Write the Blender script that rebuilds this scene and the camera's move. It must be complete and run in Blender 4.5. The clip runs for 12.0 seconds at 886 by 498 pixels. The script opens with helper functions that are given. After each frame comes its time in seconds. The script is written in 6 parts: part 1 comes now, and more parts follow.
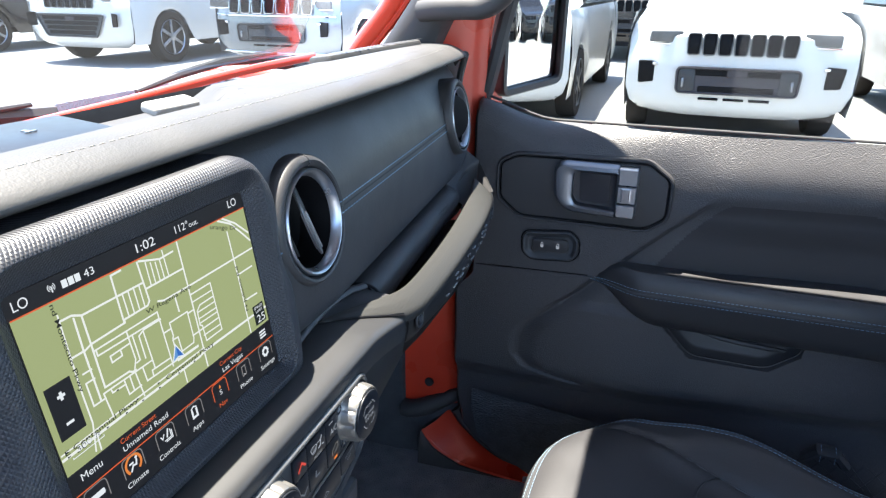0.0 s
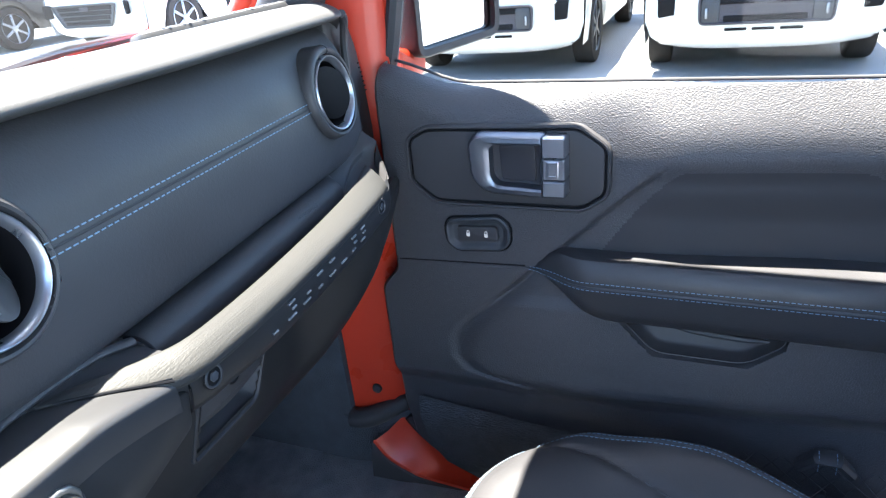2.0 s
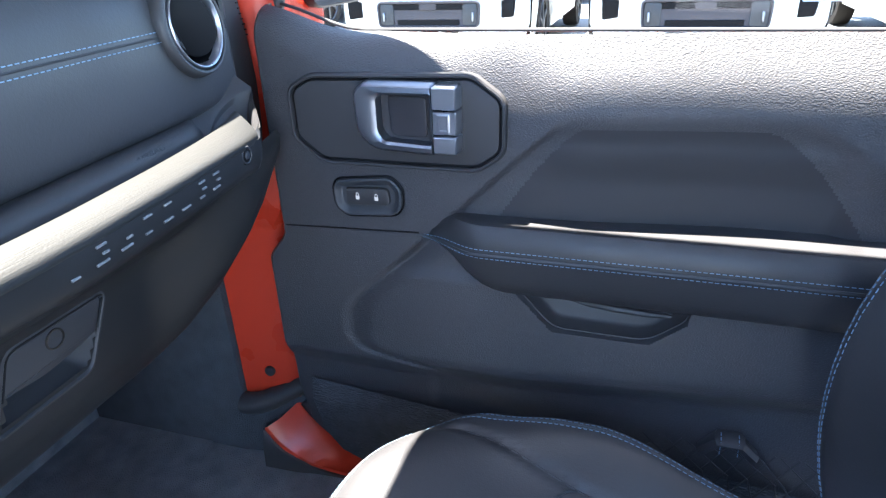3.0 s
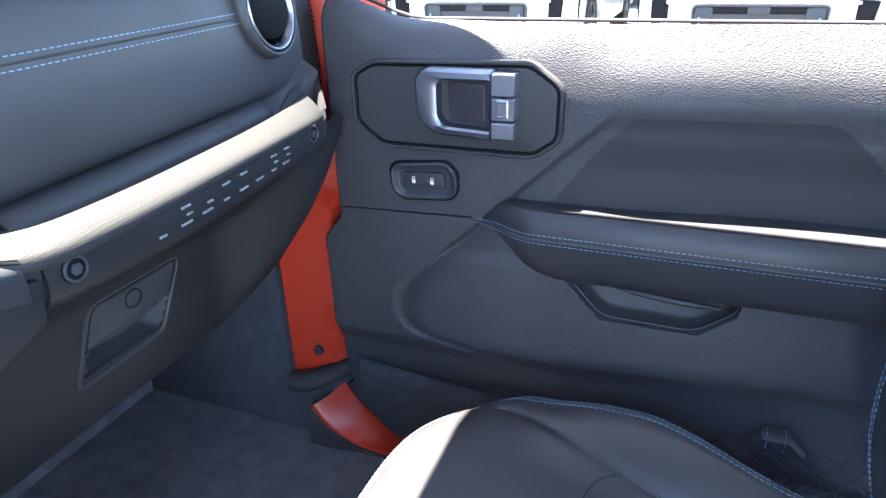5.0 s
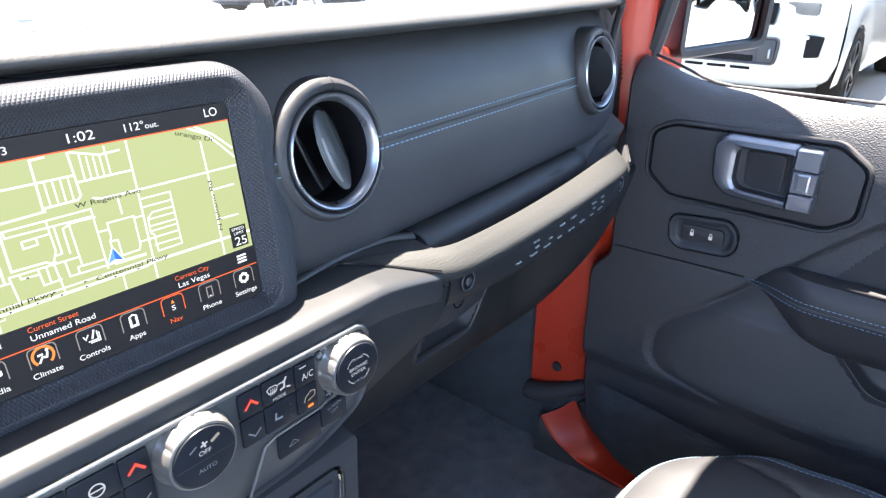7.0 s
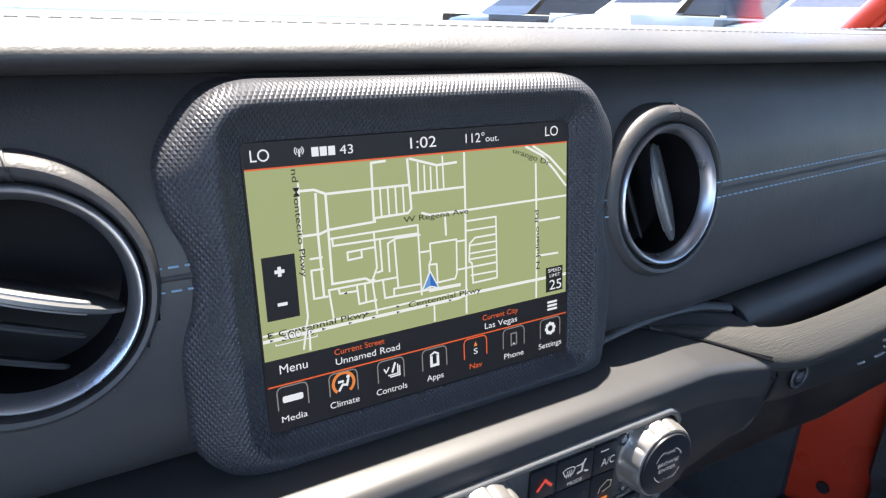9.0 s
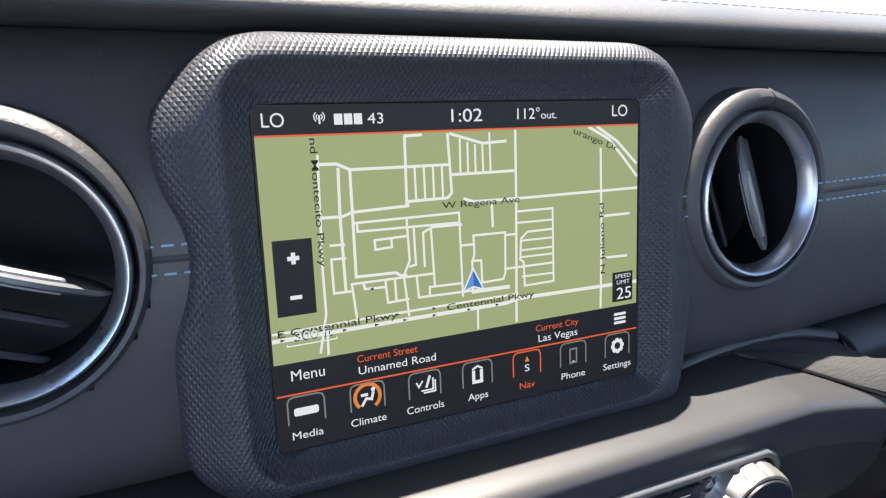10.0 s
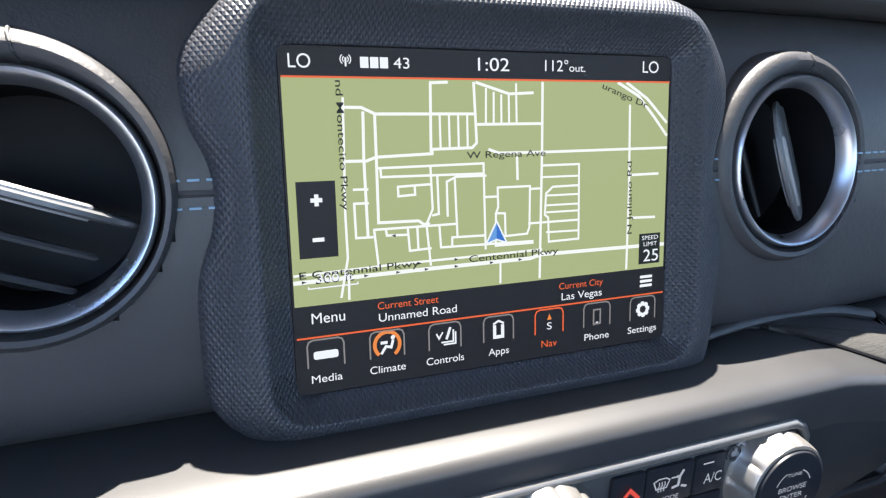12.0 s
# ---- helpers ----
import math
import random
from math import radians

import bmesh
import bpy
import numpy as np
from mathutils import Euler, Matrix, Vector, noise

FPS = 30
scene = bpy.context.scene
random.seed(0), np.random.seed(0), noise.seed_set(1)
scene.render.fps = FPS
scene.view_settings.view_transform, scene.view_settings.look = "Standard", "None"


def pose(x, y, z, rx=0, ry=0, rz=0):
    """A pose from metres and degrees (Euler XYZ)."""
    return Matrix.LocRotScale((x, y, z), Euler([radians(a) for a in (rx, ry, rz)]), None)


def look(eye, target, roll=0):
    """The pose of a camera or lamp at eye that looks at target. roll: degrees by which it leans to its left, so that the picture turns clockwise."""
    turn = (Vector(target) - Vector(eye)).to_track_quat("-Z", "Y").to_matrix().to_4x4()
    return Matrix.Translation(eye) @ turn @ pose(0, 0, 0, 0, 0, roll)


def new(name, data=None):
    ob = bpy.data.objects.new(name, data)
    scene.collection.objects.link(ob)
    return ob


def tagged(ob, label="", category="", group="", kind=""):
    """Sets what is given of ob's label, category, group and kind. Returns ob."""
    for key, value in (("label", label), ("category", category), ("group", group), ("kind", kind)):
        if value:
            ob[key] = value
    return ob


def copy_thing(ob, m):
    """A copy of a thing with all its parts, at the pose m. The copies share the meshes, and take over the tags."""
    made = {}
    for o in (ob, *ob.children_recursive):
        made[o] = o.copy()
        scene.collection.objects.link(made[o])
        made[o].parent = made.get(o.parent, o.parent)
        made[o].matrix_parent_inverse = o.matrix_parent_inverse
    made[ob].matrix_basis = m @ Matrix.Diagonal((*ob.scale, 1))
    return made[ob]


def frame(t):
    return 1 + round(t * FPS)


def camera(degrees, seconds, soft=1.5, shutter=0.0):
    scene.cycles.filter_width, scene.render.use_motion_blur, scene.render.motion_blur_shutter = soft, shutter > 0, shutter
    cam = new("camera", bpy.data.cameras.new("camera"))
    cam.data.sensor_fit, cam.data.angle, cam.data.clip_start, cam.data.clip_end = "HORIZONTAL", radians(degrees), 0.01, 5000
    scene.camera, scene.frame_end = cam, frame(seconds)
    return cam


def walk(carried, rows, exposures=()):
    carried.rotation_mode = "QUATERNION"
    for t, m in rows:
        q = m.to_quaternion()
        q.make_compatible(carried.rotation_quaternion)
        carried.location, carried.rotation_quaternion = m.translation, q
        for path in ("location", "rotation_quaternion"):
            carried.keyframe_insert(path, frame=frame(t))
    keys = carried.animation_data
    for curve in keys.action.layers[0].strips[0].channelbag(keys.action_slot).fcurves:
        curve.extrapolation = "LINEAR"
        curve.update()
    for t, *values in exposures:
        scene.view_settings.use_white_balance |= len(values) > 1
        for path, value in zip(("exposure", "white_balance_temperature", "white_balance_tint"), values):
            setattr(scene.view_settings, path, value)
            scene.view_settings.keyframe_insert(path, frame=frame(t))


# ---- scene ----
cam = camera(68.8, 12.0, soft=1.25)
EXPOSURES = [(0, 3.58, 6050, 10), (0.5, 3.98, 6050, 10), (1.0, 4.22, 6050, 10), (1.5, 4.34, 6000, 10), (2.0, 4.45, 5900, 10), (2.5, 4.66, 5750, 10), (3.0, 4.78, 5850, 11), (5.0, 4.92, 5950, 13), (5.5, 4.98, 6180, 13), (6.0, 5.1, 6480, 14), (6.5, 4.68, 6120, 14), (7.0, 4.42, 6120, 14), (7.5, 4.24, 6060, 14), (9.5, 3.46, 6200, 14), (10.5, 3.54, 6120, 14), (12, 3.72, 6020, 13)]
PATH = [
    (0, (-0.2616, -0.2652, 1.3501), (1.4882, 0.3442, 0.5973), 0.44),
    (0.2, (-0.2386, -0.2930, 1.3566), (1.4539, 0.3835, 0.5333), -0.89),
    (0.5, (-0.2181, -0.3212, 1.3512), (1.4680, 0.3505, 0.5109), 0.11),
    (0.7, (-0.2139, -0.3426, 1.3625), (1.4567, 0.3517, 0.5098), -1.97),
    (1, (-0.2125, -0.3660, 1.3895), (1.4174, 0.3670, 0.4917), -5.35),
    (1.3, (-0.1819, -0.3740, 1.3847), (1.4511, 0.3615, 0.4944), -6.46),
    (1.5, (-0.1406, -0.3681, 1.3698), (1.4947, 0.3856, 0.4994), -6.29),
    (1.7, (-0.0945, -0.3733, 1.3517), (1.5509, 0.3726, 0.4935), -6.28),
    (2, (-0.0349, -0.3869, 1.3269), (1.6196, 0.3340, 0.4650), -5.73),
    (2.5, (0.0128, -0.4233, 1.2880), (1.6951, 0.2084, 0.4099), -4.04),
    (3, (0.0340, -0.4412, 1.2479), (1.7404, 0.1360, 0.3789), -2.50),
    (3.2, (0.0343, -0.4382, 1.2383), (1.7570, 0.0916, 0.3713), -2.29),
    (4.8, (0.0118, -0.4319, 1.2270), (1.7193, 0.1761, 0.3815), -1.98),
    (5, (-0.0006, -0.4303, 1.2358), (1.6722, 0.2518, 0.3775), -1.89),
    (5.5, (-0.0383, -0.4165, 1.2559), (1.5504, 0.4276, 0.3823), -0.98),
    (6, (-0.0752, -0.4014, 1.2771), (1.4474, 0.5613, 0.4082), -0.90),
    (6.5, (-0.1093, -0.3859, 1.2967), (1.3487, 0.6933, 0.4544), -0.54),
    (7, (-0.1365, -0.3679, 1.3040), (1.2584, 0.8095, 0.4866), 0.35),
    (7.5, (-0.1579, -0.3403, 1.3019), (1.1575, 0.9340, 0.4983), 1.15),
    (7.7, (-0.1622, -0.3278, 1.3010), (1.1207, 0.9818, 0.5016), 1.48),
    (9.3, (-0.1425, -0.2539, 1.2609), (0.7645, 1.4062, 0.6118), 1.70),
    (9.5, (-0.1367, -0.2472, 1.2523), (0.7358, 1.4391, 0.6234), 1.65),
    (10, (-0.1227, -0.2365, 1.2373), (0.6940, 1.5018, 0.6793), 0.88),
    (10.5, (-0.1203, -0.2303, 1.2278), (0.6548, 1.5324, 0.6871), 0.36),
    (11, (-0.1202, -0.2290, 1.2256), (0.6383, 1.5412, 0.6861), 0.33),
    (11.5, (-0.1204, -0.2298, 1.2224), (0.6330, 1.5440, 0.6876), 0.56),
    (12, (-0.1213, -0.2419, 1.2173), (0.6098, 1.5342, 0.6597), 1.51),
]
walk(cam, [(t, look(eye, target, roll)) for t, eye, target, roll in PATH], exposures=EXPOSURES)

# ---- world, sun ----
SUN_X, SUN_Y = 0.06, 0.215          # lean of the sun to the car's right and ahead, per metre of height
sun_dir = Vector((SUN_X, SUN_Y, 1)).normalized()
world = bpy.data.worlds.new("sky")
scene.world = world
world.use_nodes = True
wn = world.node_tree
sky = wn.nodes.new("ShaderNodeTexSky")
sky.sky_type = "NISHITA"
sky.sun_disc = False
sky.sun_elevation = math.asin(sun_dir.z)
sky.sun_rotation = math.atan2(sun_dir.x, sun_dir.y)
wn.links.new(sky.outputs[0], wn.nodes["Background"].inputs[0])
wn.nodes["Background"].inputs[1].default_value = 0.130
sun = new("sun", bpy.data.lights.new("sun", "SUN"))
sun.data.energy, sun.data.angle, sun.data.color = 3.8, radians(0.53), (1.0, 0.90, 0.73)
sun.matrix_world = look(sun_dir * 20, (0, 0, 0))


# ---- materials ----
def material(name, colour, rough=0.5, metal=0.0, coat=0.0, spec=0.5):
    m = bpy.data.materials.new(name)
    m.use_nodes = True
    b = m.node_tree.nodes["Principled BSDF"]
    b.inputs["Base Color"].default_value = (*colour, 1)
    b.inputs["Roughness"].default_value = rough
    b.inputs["Metallic"].default_value = metal
    b.inputs["Coat Weight"].default_value = coat
    b.inputs["Specular IOR Level"].default_value = spec
    return m


def bump(m, kind, scale, strength, dist=0.001, stretch=(1, 1, 1), detail=2.0):
    """Fine relief in object space at real size."""
    t = m.node_tree
    b = t.nodes["Principled BSDF"]
    co = t.nodes.new("ShaderNodeTexCoord")
    mp = t.nodes.new("ShaderNodeMapping")
    mp.inputs["Scale"].default_value = stretch
    t.links.new(co.outputs["Object"], mp.inputs[0])
    if kind == "voronoi":
        tex = t.nodes.new("ShaderNodeTexVoronoi")
        tex.feature = "SMOOTH_F1"
        out = tex.outputs["Distance"]
    else:
        tex = t.nodes.new("ShaderNodeTexNoise")
        tex.inputs["Detail"].default_value = detail
        out = tex.outputs[0]
    tex.inputs["Scale"].default_value = scale
    t.links.new(mp.outputs[0], tex.inputs["Vector"])
    bp = t.nodes.new("ShaderNodeBump")
    bp.inputs["Strength"].default_value = strength
    bp.inputs["Distance"].default_value = dist
    t.links.new(out, bp.inputs["Height"])
    last = b.inputs["Normal"].links
    if last:
        t.links.new(last[0].from_socket, bp.inputs["Normal"])
    t.links.new(bp.outputs[0], b.inputs["Normal"])
    return m


def mottle(m, scale, low, high, rlow=None, rhigh=None):
    """Slow variation of colour, and of gloss, over a surface: dust and wear."""
    t = m.node_tree
    b = t.nodes["Principled BSDF"]
    co = t.nodes.new("ShaderNodeTexCoord")
    tex = t.nodes.new("ShaderNodeTexNoise")
    tex.inputs["Scale"].default_value = scale
    tex.inputs["Detail"].default_value = 6
    t.links.new(co.outputs["Object"], tex.inputs["Vector"])
    ramp = t.nodes.new("ShaderNodeMix")
    ramp.data_type = "RGBA"
    c = Vector(b.inputs["Base Color"].default_value[:3])
    ramp.inputs["A"].default_value = (*(c * low), 1)
    ramp.inputs["B"].default_value = (*(c * high), 1)
    t.links.new(tex.outputs[0], ramp.inputs["Factor"])
    t.links.new(ramp.outputs["Result"], b.inputs["Base Color"])
    if rlow is not None:
        mr = t.nodes.new("ShaderNodeMapRange")
        mr.inputs["From Min"].default_value, mr.inputs["From Max"].default_value = 0.3, 0.7
        mr.inputs["To Min"].default_value, mr.inputs["To Max"].default_value = rlow, rhigh
        t.links.new(tex.outputs[0], mr.inputs[0])
        t.links.new(mr.outputs[0], b.inputs["Roughness"])
    return m


def glass_material(name, tint, gloss):
    """A thin pane: it lets light through, and mirrors a little."""
    m = bpy.data.materials.new(name)
    m.use_nodes = True
    t = m.node_tree
    t.nodes.remove(t.nodes["Principled BSDF"])
    out = t.nodes["Material Output"]
    clear, shine = t.nodes.new("ShaderNodeBsdfTransparent"), t.nodes.new("ShaderNodeBsdfGlossy")
    clear.inputs[0].default_value = (*tint, 1)
    shine.inputs["Roughness"].default_value = 0.02
    lw, mix = t.nodes.new("ShaderNodeLayerWeight"), t.nodes.new("ShaderNodeMixShader")
    lw.inputs["Blend"].default_value = 0.5
    power, scale = t.nodes.new("ShaderNodeMath"), t.nodes.new("ShaderNodeMath")
    power.operation, power.inputs[1].default_value = "POWER", 4.0
    scale.operation, scale.inputs[1].default_value, scale.inputs[2].default_value = "MULTIPLY_ADD", 0.45, gloss
    t.links.new(lw.outputs["Facing"], power.inputs[0])
    t.links.new(power.outputs[0], scale.inputs[0])
    t.links.new(scale.outputs[0], mix.inputs[0])
    t.links.new(clear.outputs[0], mix.inputs[1])
    t.links.new(shine.outputs[0], mix.inputs[2])
    t.links.new(mix.outputs[0], out.inputs[0])
    return m


def glow(name, colour, strength):
    m = bpy.data.materials.new(name)
    m.use_nodes = True
    b = m.node_tree.nodes["Principled BSDF"]
    b.inputs["Base Color"].default_value = (0.01, 0.01, 0.01, 1)
    b.inputs["Roughness"].default_value = 0.45
    b.inputs["Specular IOR Level"].default_value = 0.12
    b.inputs["Emission Color"].default_value = (*colour, 1)
    b.inputs["Emission Strength"].default_value = strength
    return m


LEATHER = mottle(bump(bump(material("black_leather", (0.0275, 0.0270, 0.0290), 0.5, spec=0.42), "noise", 260, 0.25, 0.0006), "voronoi", 900, 0.25, 0.0004), 14, 0.85, 1.2, 0.42, 0.56)
GRAIN = mottle(bump(bump(material("grained_vinyl", (0.0430, 0.0420, 0.0450), 0.50, spec=0.36), "voronoi", 700, 0.7, 0.0011, (1, 0.7, 1)), "noise", 900, 0.25, 0.0005, (1, 0.7, 1), 2), 9, 0.9, 1.12, 0.42, 0.52)
SOFT_INSERT = mottle(bump(material("soft_insert", (0.0300, 0.0293, 0.0315), 0.62, spec=0.25), "noise", 1300, 0.3, 0.0004), 10, 0.88, 1.12, 0.56, 0.68)
PLASTIC = mottle(bump(material("black_plastic", (0.0315, 0.0305, 0.0320), 0.5, spec=0.3), "noise", 1400, 0.35, 0.0004), 11, 0.85, 1.25, 0.44, 0.6)
DARK = mottle(bump(material("dark_trim", (0.028, 0.030, 0.034), 0.55), "noise", 900, 0.3, 0.0004), 8, 0.8, 1.3)
GLOSS_BLACK = mottle(material("gloss_black", (0.008, 0.008, 0.009), 0.12), 20, 0.9, 1.1, 0.1, 0.18)
SILVER = mottle(bump(material("satin_silver", (0.34, 0.355, 0.385), 0.3, 0.9), "noise", 2500, 0.08, 0.0002), 40, 0.94, 1.05, 0.26, 0.36)
CHROME = material("chrome", (0.75, 0.75, 0.76), 0.12, 1.0)
RED = mottle(material("red_body_paint", (0.44, 0.034, 0.014), 0.36, 0.0, 0.06, 0.3), 6, 0.92, 1.06, 0.24, 0.34)
# Far paler than black carpet: haze over the footwell is put into the colour.
CARPET = mottle(bump(material("hazed_carpet", (0.235, 0.255, 0.275), 0.95, spec=0.1), "noise", 420, 1.0, 0.004, detail=6), 30, 0.6, 1.5)
# Darker copy of the carpet, with the footwell's shade put into its colour.
SHADED_CARPET = mottle(bump(material("shaded_carpet", (0.056, 0.062, 0.070), 0.95, spec=0.1), "noise", 420, 1.0, 0.003, detail=5), 30, 0.7, 1.35)
HANDLE_SILVER = mottle(bump(material("handle_silver", (0.16, 0.172, 0.195), 0.34, 0.9), "noise", 2500, 0.08, 0.0002), 40, 0.94, 1.05, 0.30, 0.40)
STICKER_PAPER = mottle(material("sticker_paper", (0.62, 0.66, 0.72), 0.6), 60, 0.95, 1.04)
STICKER_INK = material("sticker_ink", (0.28, 0.32, 0.40), 0.6)
RUBBER = material("black_rubber", (0.024, 0.024, 0.026), 0.7)
STITCH = mottle(material("blue_thread", (0.15, 0.235, 0.325), 0.6), 300, 0.8, 1.2)
HEADLINER = bump(material("black_headliner", (0.02, 0.02, 0.022), 0.9), "noise", 600, 0.4, 0.001)
# Pale so that the unseen roof and rear walls bounce fill into the cabin.
BOUNCE_GREY = mottle(bump(material("bounce_grey", (0.22, 0.22, 0.225), 0.9, spec=0.2), "noise", 600, 0.4, 0.001), 6, 0.9, 1.1)
CONCRETE = mottle(bump(material("pale_concrete", (0.28, 0.276, 0.27), 0.85), "noise", 60, 0.4, 0.004), 0.6, 0.82, 1.12)
WHITE = mottle(material("white_car_paint", (0.56, 0.555, 0.54), 0.25, 0.0, 0.5), 3, 0.96, 1.02)
GREY_PAINT = mottle(material("grey_car_paint", (0.16, 0.18, 0.20), 0.25, 0.3, 0.5), 3, 0.95, 1.05)
BLACK_PAINT = material("black_car_paint", (0.012, 0.012, 0.014), 0.2, 0.0, 0.5)
WINDSCREEN = glass_material("windscreen_glass", (0.64, 0.66, 0.66), 0.055)
CLEAR = glass_material("clear_glass", (0.57, 0.585, 0.575), 0.010)
LENS = mottle(material("lamp_lens", (0.12, 0.115, 0.11), 0.3, spec=0.25), 12, 0.6, 1.5)
TYRE = bump(material("tyre_rubber", (0.030, 0.026, 0.023), 0.85, spec=0.2), "noise", 90, 0.5, 0.004)
PAD = mottle(bump(bump(material("dash_pad_leather", (0.046, 0.046, 0.047), 0.55, spec=0.3), "noise", 260, 0.25, 0.0006), "voronoi", 800, 0.3, 0.0004), 14, 0.88, 1.15, 0.46, 0.6)
LEDGE_PLASTIC = mottle(bump(material("ledge_plastic", (0.0210, 0.0210, 0.0220), 0.42, spec=0.40), "noise", 1500, 0.2, 0.0002), 11, 0.88, 1.15, 0.36, 0.46)
# Darker copy of the black plastic, with deep shade put into its colour.
SHADED_PLASTIC = mottle(bump(material("shaded_black_plastic", (0.0160, 0.0158, 0.0160), 0.48, spec=0.28), "noise", 1500, 0.25, 0.0003), 11, 0.88, 1.15, 0.42, 0.52)
PANEL_GREY = mottle(bump(material("satin_panel_grey", (0.085, 0.083, 0.082), 0.42, 0.5), "noise", 1800, 0.1, 0.0002), 30, 0.92, 1.06, 0.32, 0.42)
KNOB_SILVER = mottle(bump(material("knob_silver", (0.20, 0.192, 0.180), 0.40, 0.75), "noise", 2500, 0.08, 0.0002), 40, 0.92, 1.05, 0.36, 0.46)
PALE_VANE_GLINT = mottle(material("pale_vane_glint", (0.16, 0.16, 0.165), 0.42), 30, 0.9, 1.1, 0.36, 0.46)
LIGHT_RUBBER = mottle(material("pale_rubber", (0.30, 0.29, 0.27), 0.6), 20, 0.9, 1.08)
SWITCH_BLACK = mottle(material("switch_black", (0.012, 0.013, 0.016), 0.35, spec=0.25), 25, 0.8, 1.2, 0.3, 0.42)
WOVEN = mottle(bump(material("black_weave", (0.060, 0.065, 0.072), 0.85, spec=0.15), "noise", 330, 1.0, 0.005, (1, 0.35, 1.6), 4), 40, 0.7, 1.4)
GREY_PLASTIC = mottle(material("grey_plastic", (0.055, 0.050, 0.054), 0.6, spec=0.2), 5, 0.9, 1.1)
GRILLE_BLACK = material("grille_black", (0.004, 0.004, 0.005), 0.6, spec=0.15)
CUP_GREY = mottle(material("cup_grey", (0.030, 0.028, 0.031), 0.5, spec=0.3), 25, 0.9, 1.1)
GREY_VANE = mottle(material("grey_vane", (0.060, 0.062, 0.066), 0.42), 30, 0.9, 1.1, 0.32, 0.45)
MIRROR = material("mirror_glass", (0.85, 0.86, 0.87), 0.02, 1.0)


# ---- building helpers ----
def link(name, bm, mat, parent=None, label="", smooth=True, auto=40):
    bmesh.ops.recalc_face_normals(bm, faces=bm.faces)
    me = bpy.data.meshes.new(name)
    bm.to_mesh(me)
    bm.free()
    for m in (mat if isinstance(mat, (list, tuple)) else (mat,)):
        me.materials.append(m)
    if smooth:
        me.shade_smooth()
        me.set_sharp_from_angle(angle=radians(auto))
    ob = new(name, me)
    if parent is not None:
        ob.parent = parent
        ob.matrix_parent_inverse = parent.matrix_world.inverted()
    if label:
        ob["label"] = label
    return ob


part = link


def empty(name, place, label, category, group="", kind=""):
    ob = new(name)
    ob.empty_display_size = 0.05
    ob.matrix_world = Matrix.Translation(place)
    return tagged(ob, label, category, group, kind)


def box(size, centre, bevel=0.0, seg=2, m=None):
    bm = bmesh.new()
    bmesh.ops.create_cube(bm, size=1)
    bmesh.ops.scale(bm, vec=size, verts=bm.verts)
    if bevel:
        bmesh.ops.bevel(bm, geom=bm.edges[:], offset=bevel, segments=seg, profile=0.6, affect="EDGES")
    if m is not None:
        bmesh.ops.transform(bm, matrix=m, verts=bm.verts)
    bmesh.ops.translate(bm, vec=centre, verts=bm.verts)
    return bm


def loft(sections, closed_u=False, closed_v=False, caps=False):
    """A skin over sections that have the same number of points."""
    bm = bmesh.new()
    rows = [[bm.verts.new(p) for p in s] for s in sections]
    n, k = len(rows), len(rows[0])
    for i in range(n if closed_v else n - 1):
        for j in range(k if closed_u else k - 1):
            a, b = rows[i], rows[(i + 1) % n]
            bm.faces.new((a[j], a[(j + 1) % k], b[(j + 1) % k], b[j]))
    if caps:
        bm.faces.new(rows[0])
        bm.faces.new(rows[-1])
    return bm


def smooth_line(points, n=8, closed=False):
    """Catmull-Rom through the points."""
    pts = [Vector(p) for p in points]
    out = []
    k = len(pts)
    for i in range(k if closed else k - 1):
        p = [pts[(i + d) % k] if closed else pts[min(max(i + d, 0), k - 1)] for d in (-1, 0, 1, 2)]
        for s in range(n):
            u = s / n
            out.append(0.5 * (2 * p[1] + (p[2] - p[0]) * u + (2 * p[0] - 5 * p[1] + 4 * p[2] - p[3]) * u * u + (3 * p[1] - p[0] - 3 * p[2] + p[3]) * u ** 3))
    if not closed:
        out.append(pts[-1])
    return out


def tube(points, radius, seg=10, flat=1.0, caps=True, up=(0, 0, 1)):
    """A round bar along points; radius may be a list; flat squeezes it along the side."""
    pts = [Vector(p) for p in points]
    secs = []
    for i, p in enumerate(pts):
        d = (pts[min(i + 1, len(pts) - 1)] - pts[max(i - 1, 0)]).normalized()
        side = d.cross(Vector(up)).normalized()
        top = side.cross(d).normalized()
        r = radius[i] if isinstance(radius, (list, tuple)) else radius
        wide = flat[i] if isinstance(flat, (list, tuple)) else flat
        secs.append([p + side * (r * wide * math.cos(a)) + top * (r * math.sin(a)) for a in (math.tau * s / seg for s in range(seg))])
    return loft(secs, closed_u=True, caps=caps)


def corner_round(poly, r, seg=5):
    """A polygon in two dimensions with its corners rounded."""
    out = []
    k = len(poly)
    for i in range(k):
        p, a, b = Vector(poly[i]), Vector(poly[i - 1]), Vector(poly[(i + 1) % k])
        rr = r[i] if isinstance(r, (list, tuple)) else r
        da, db = (a - p), (b - p)
        rr = min(rr, da.length * 0.48, db.length * 0.48)
        s, e = p + da.normalized() * rr, p + db.normalized() * rr
        for q in range(seg + 1):
            u = q / seg
            out.append((1 - u) ** 2 * s + 2 * u * (1 - u) * p + u * u * e)
    return out


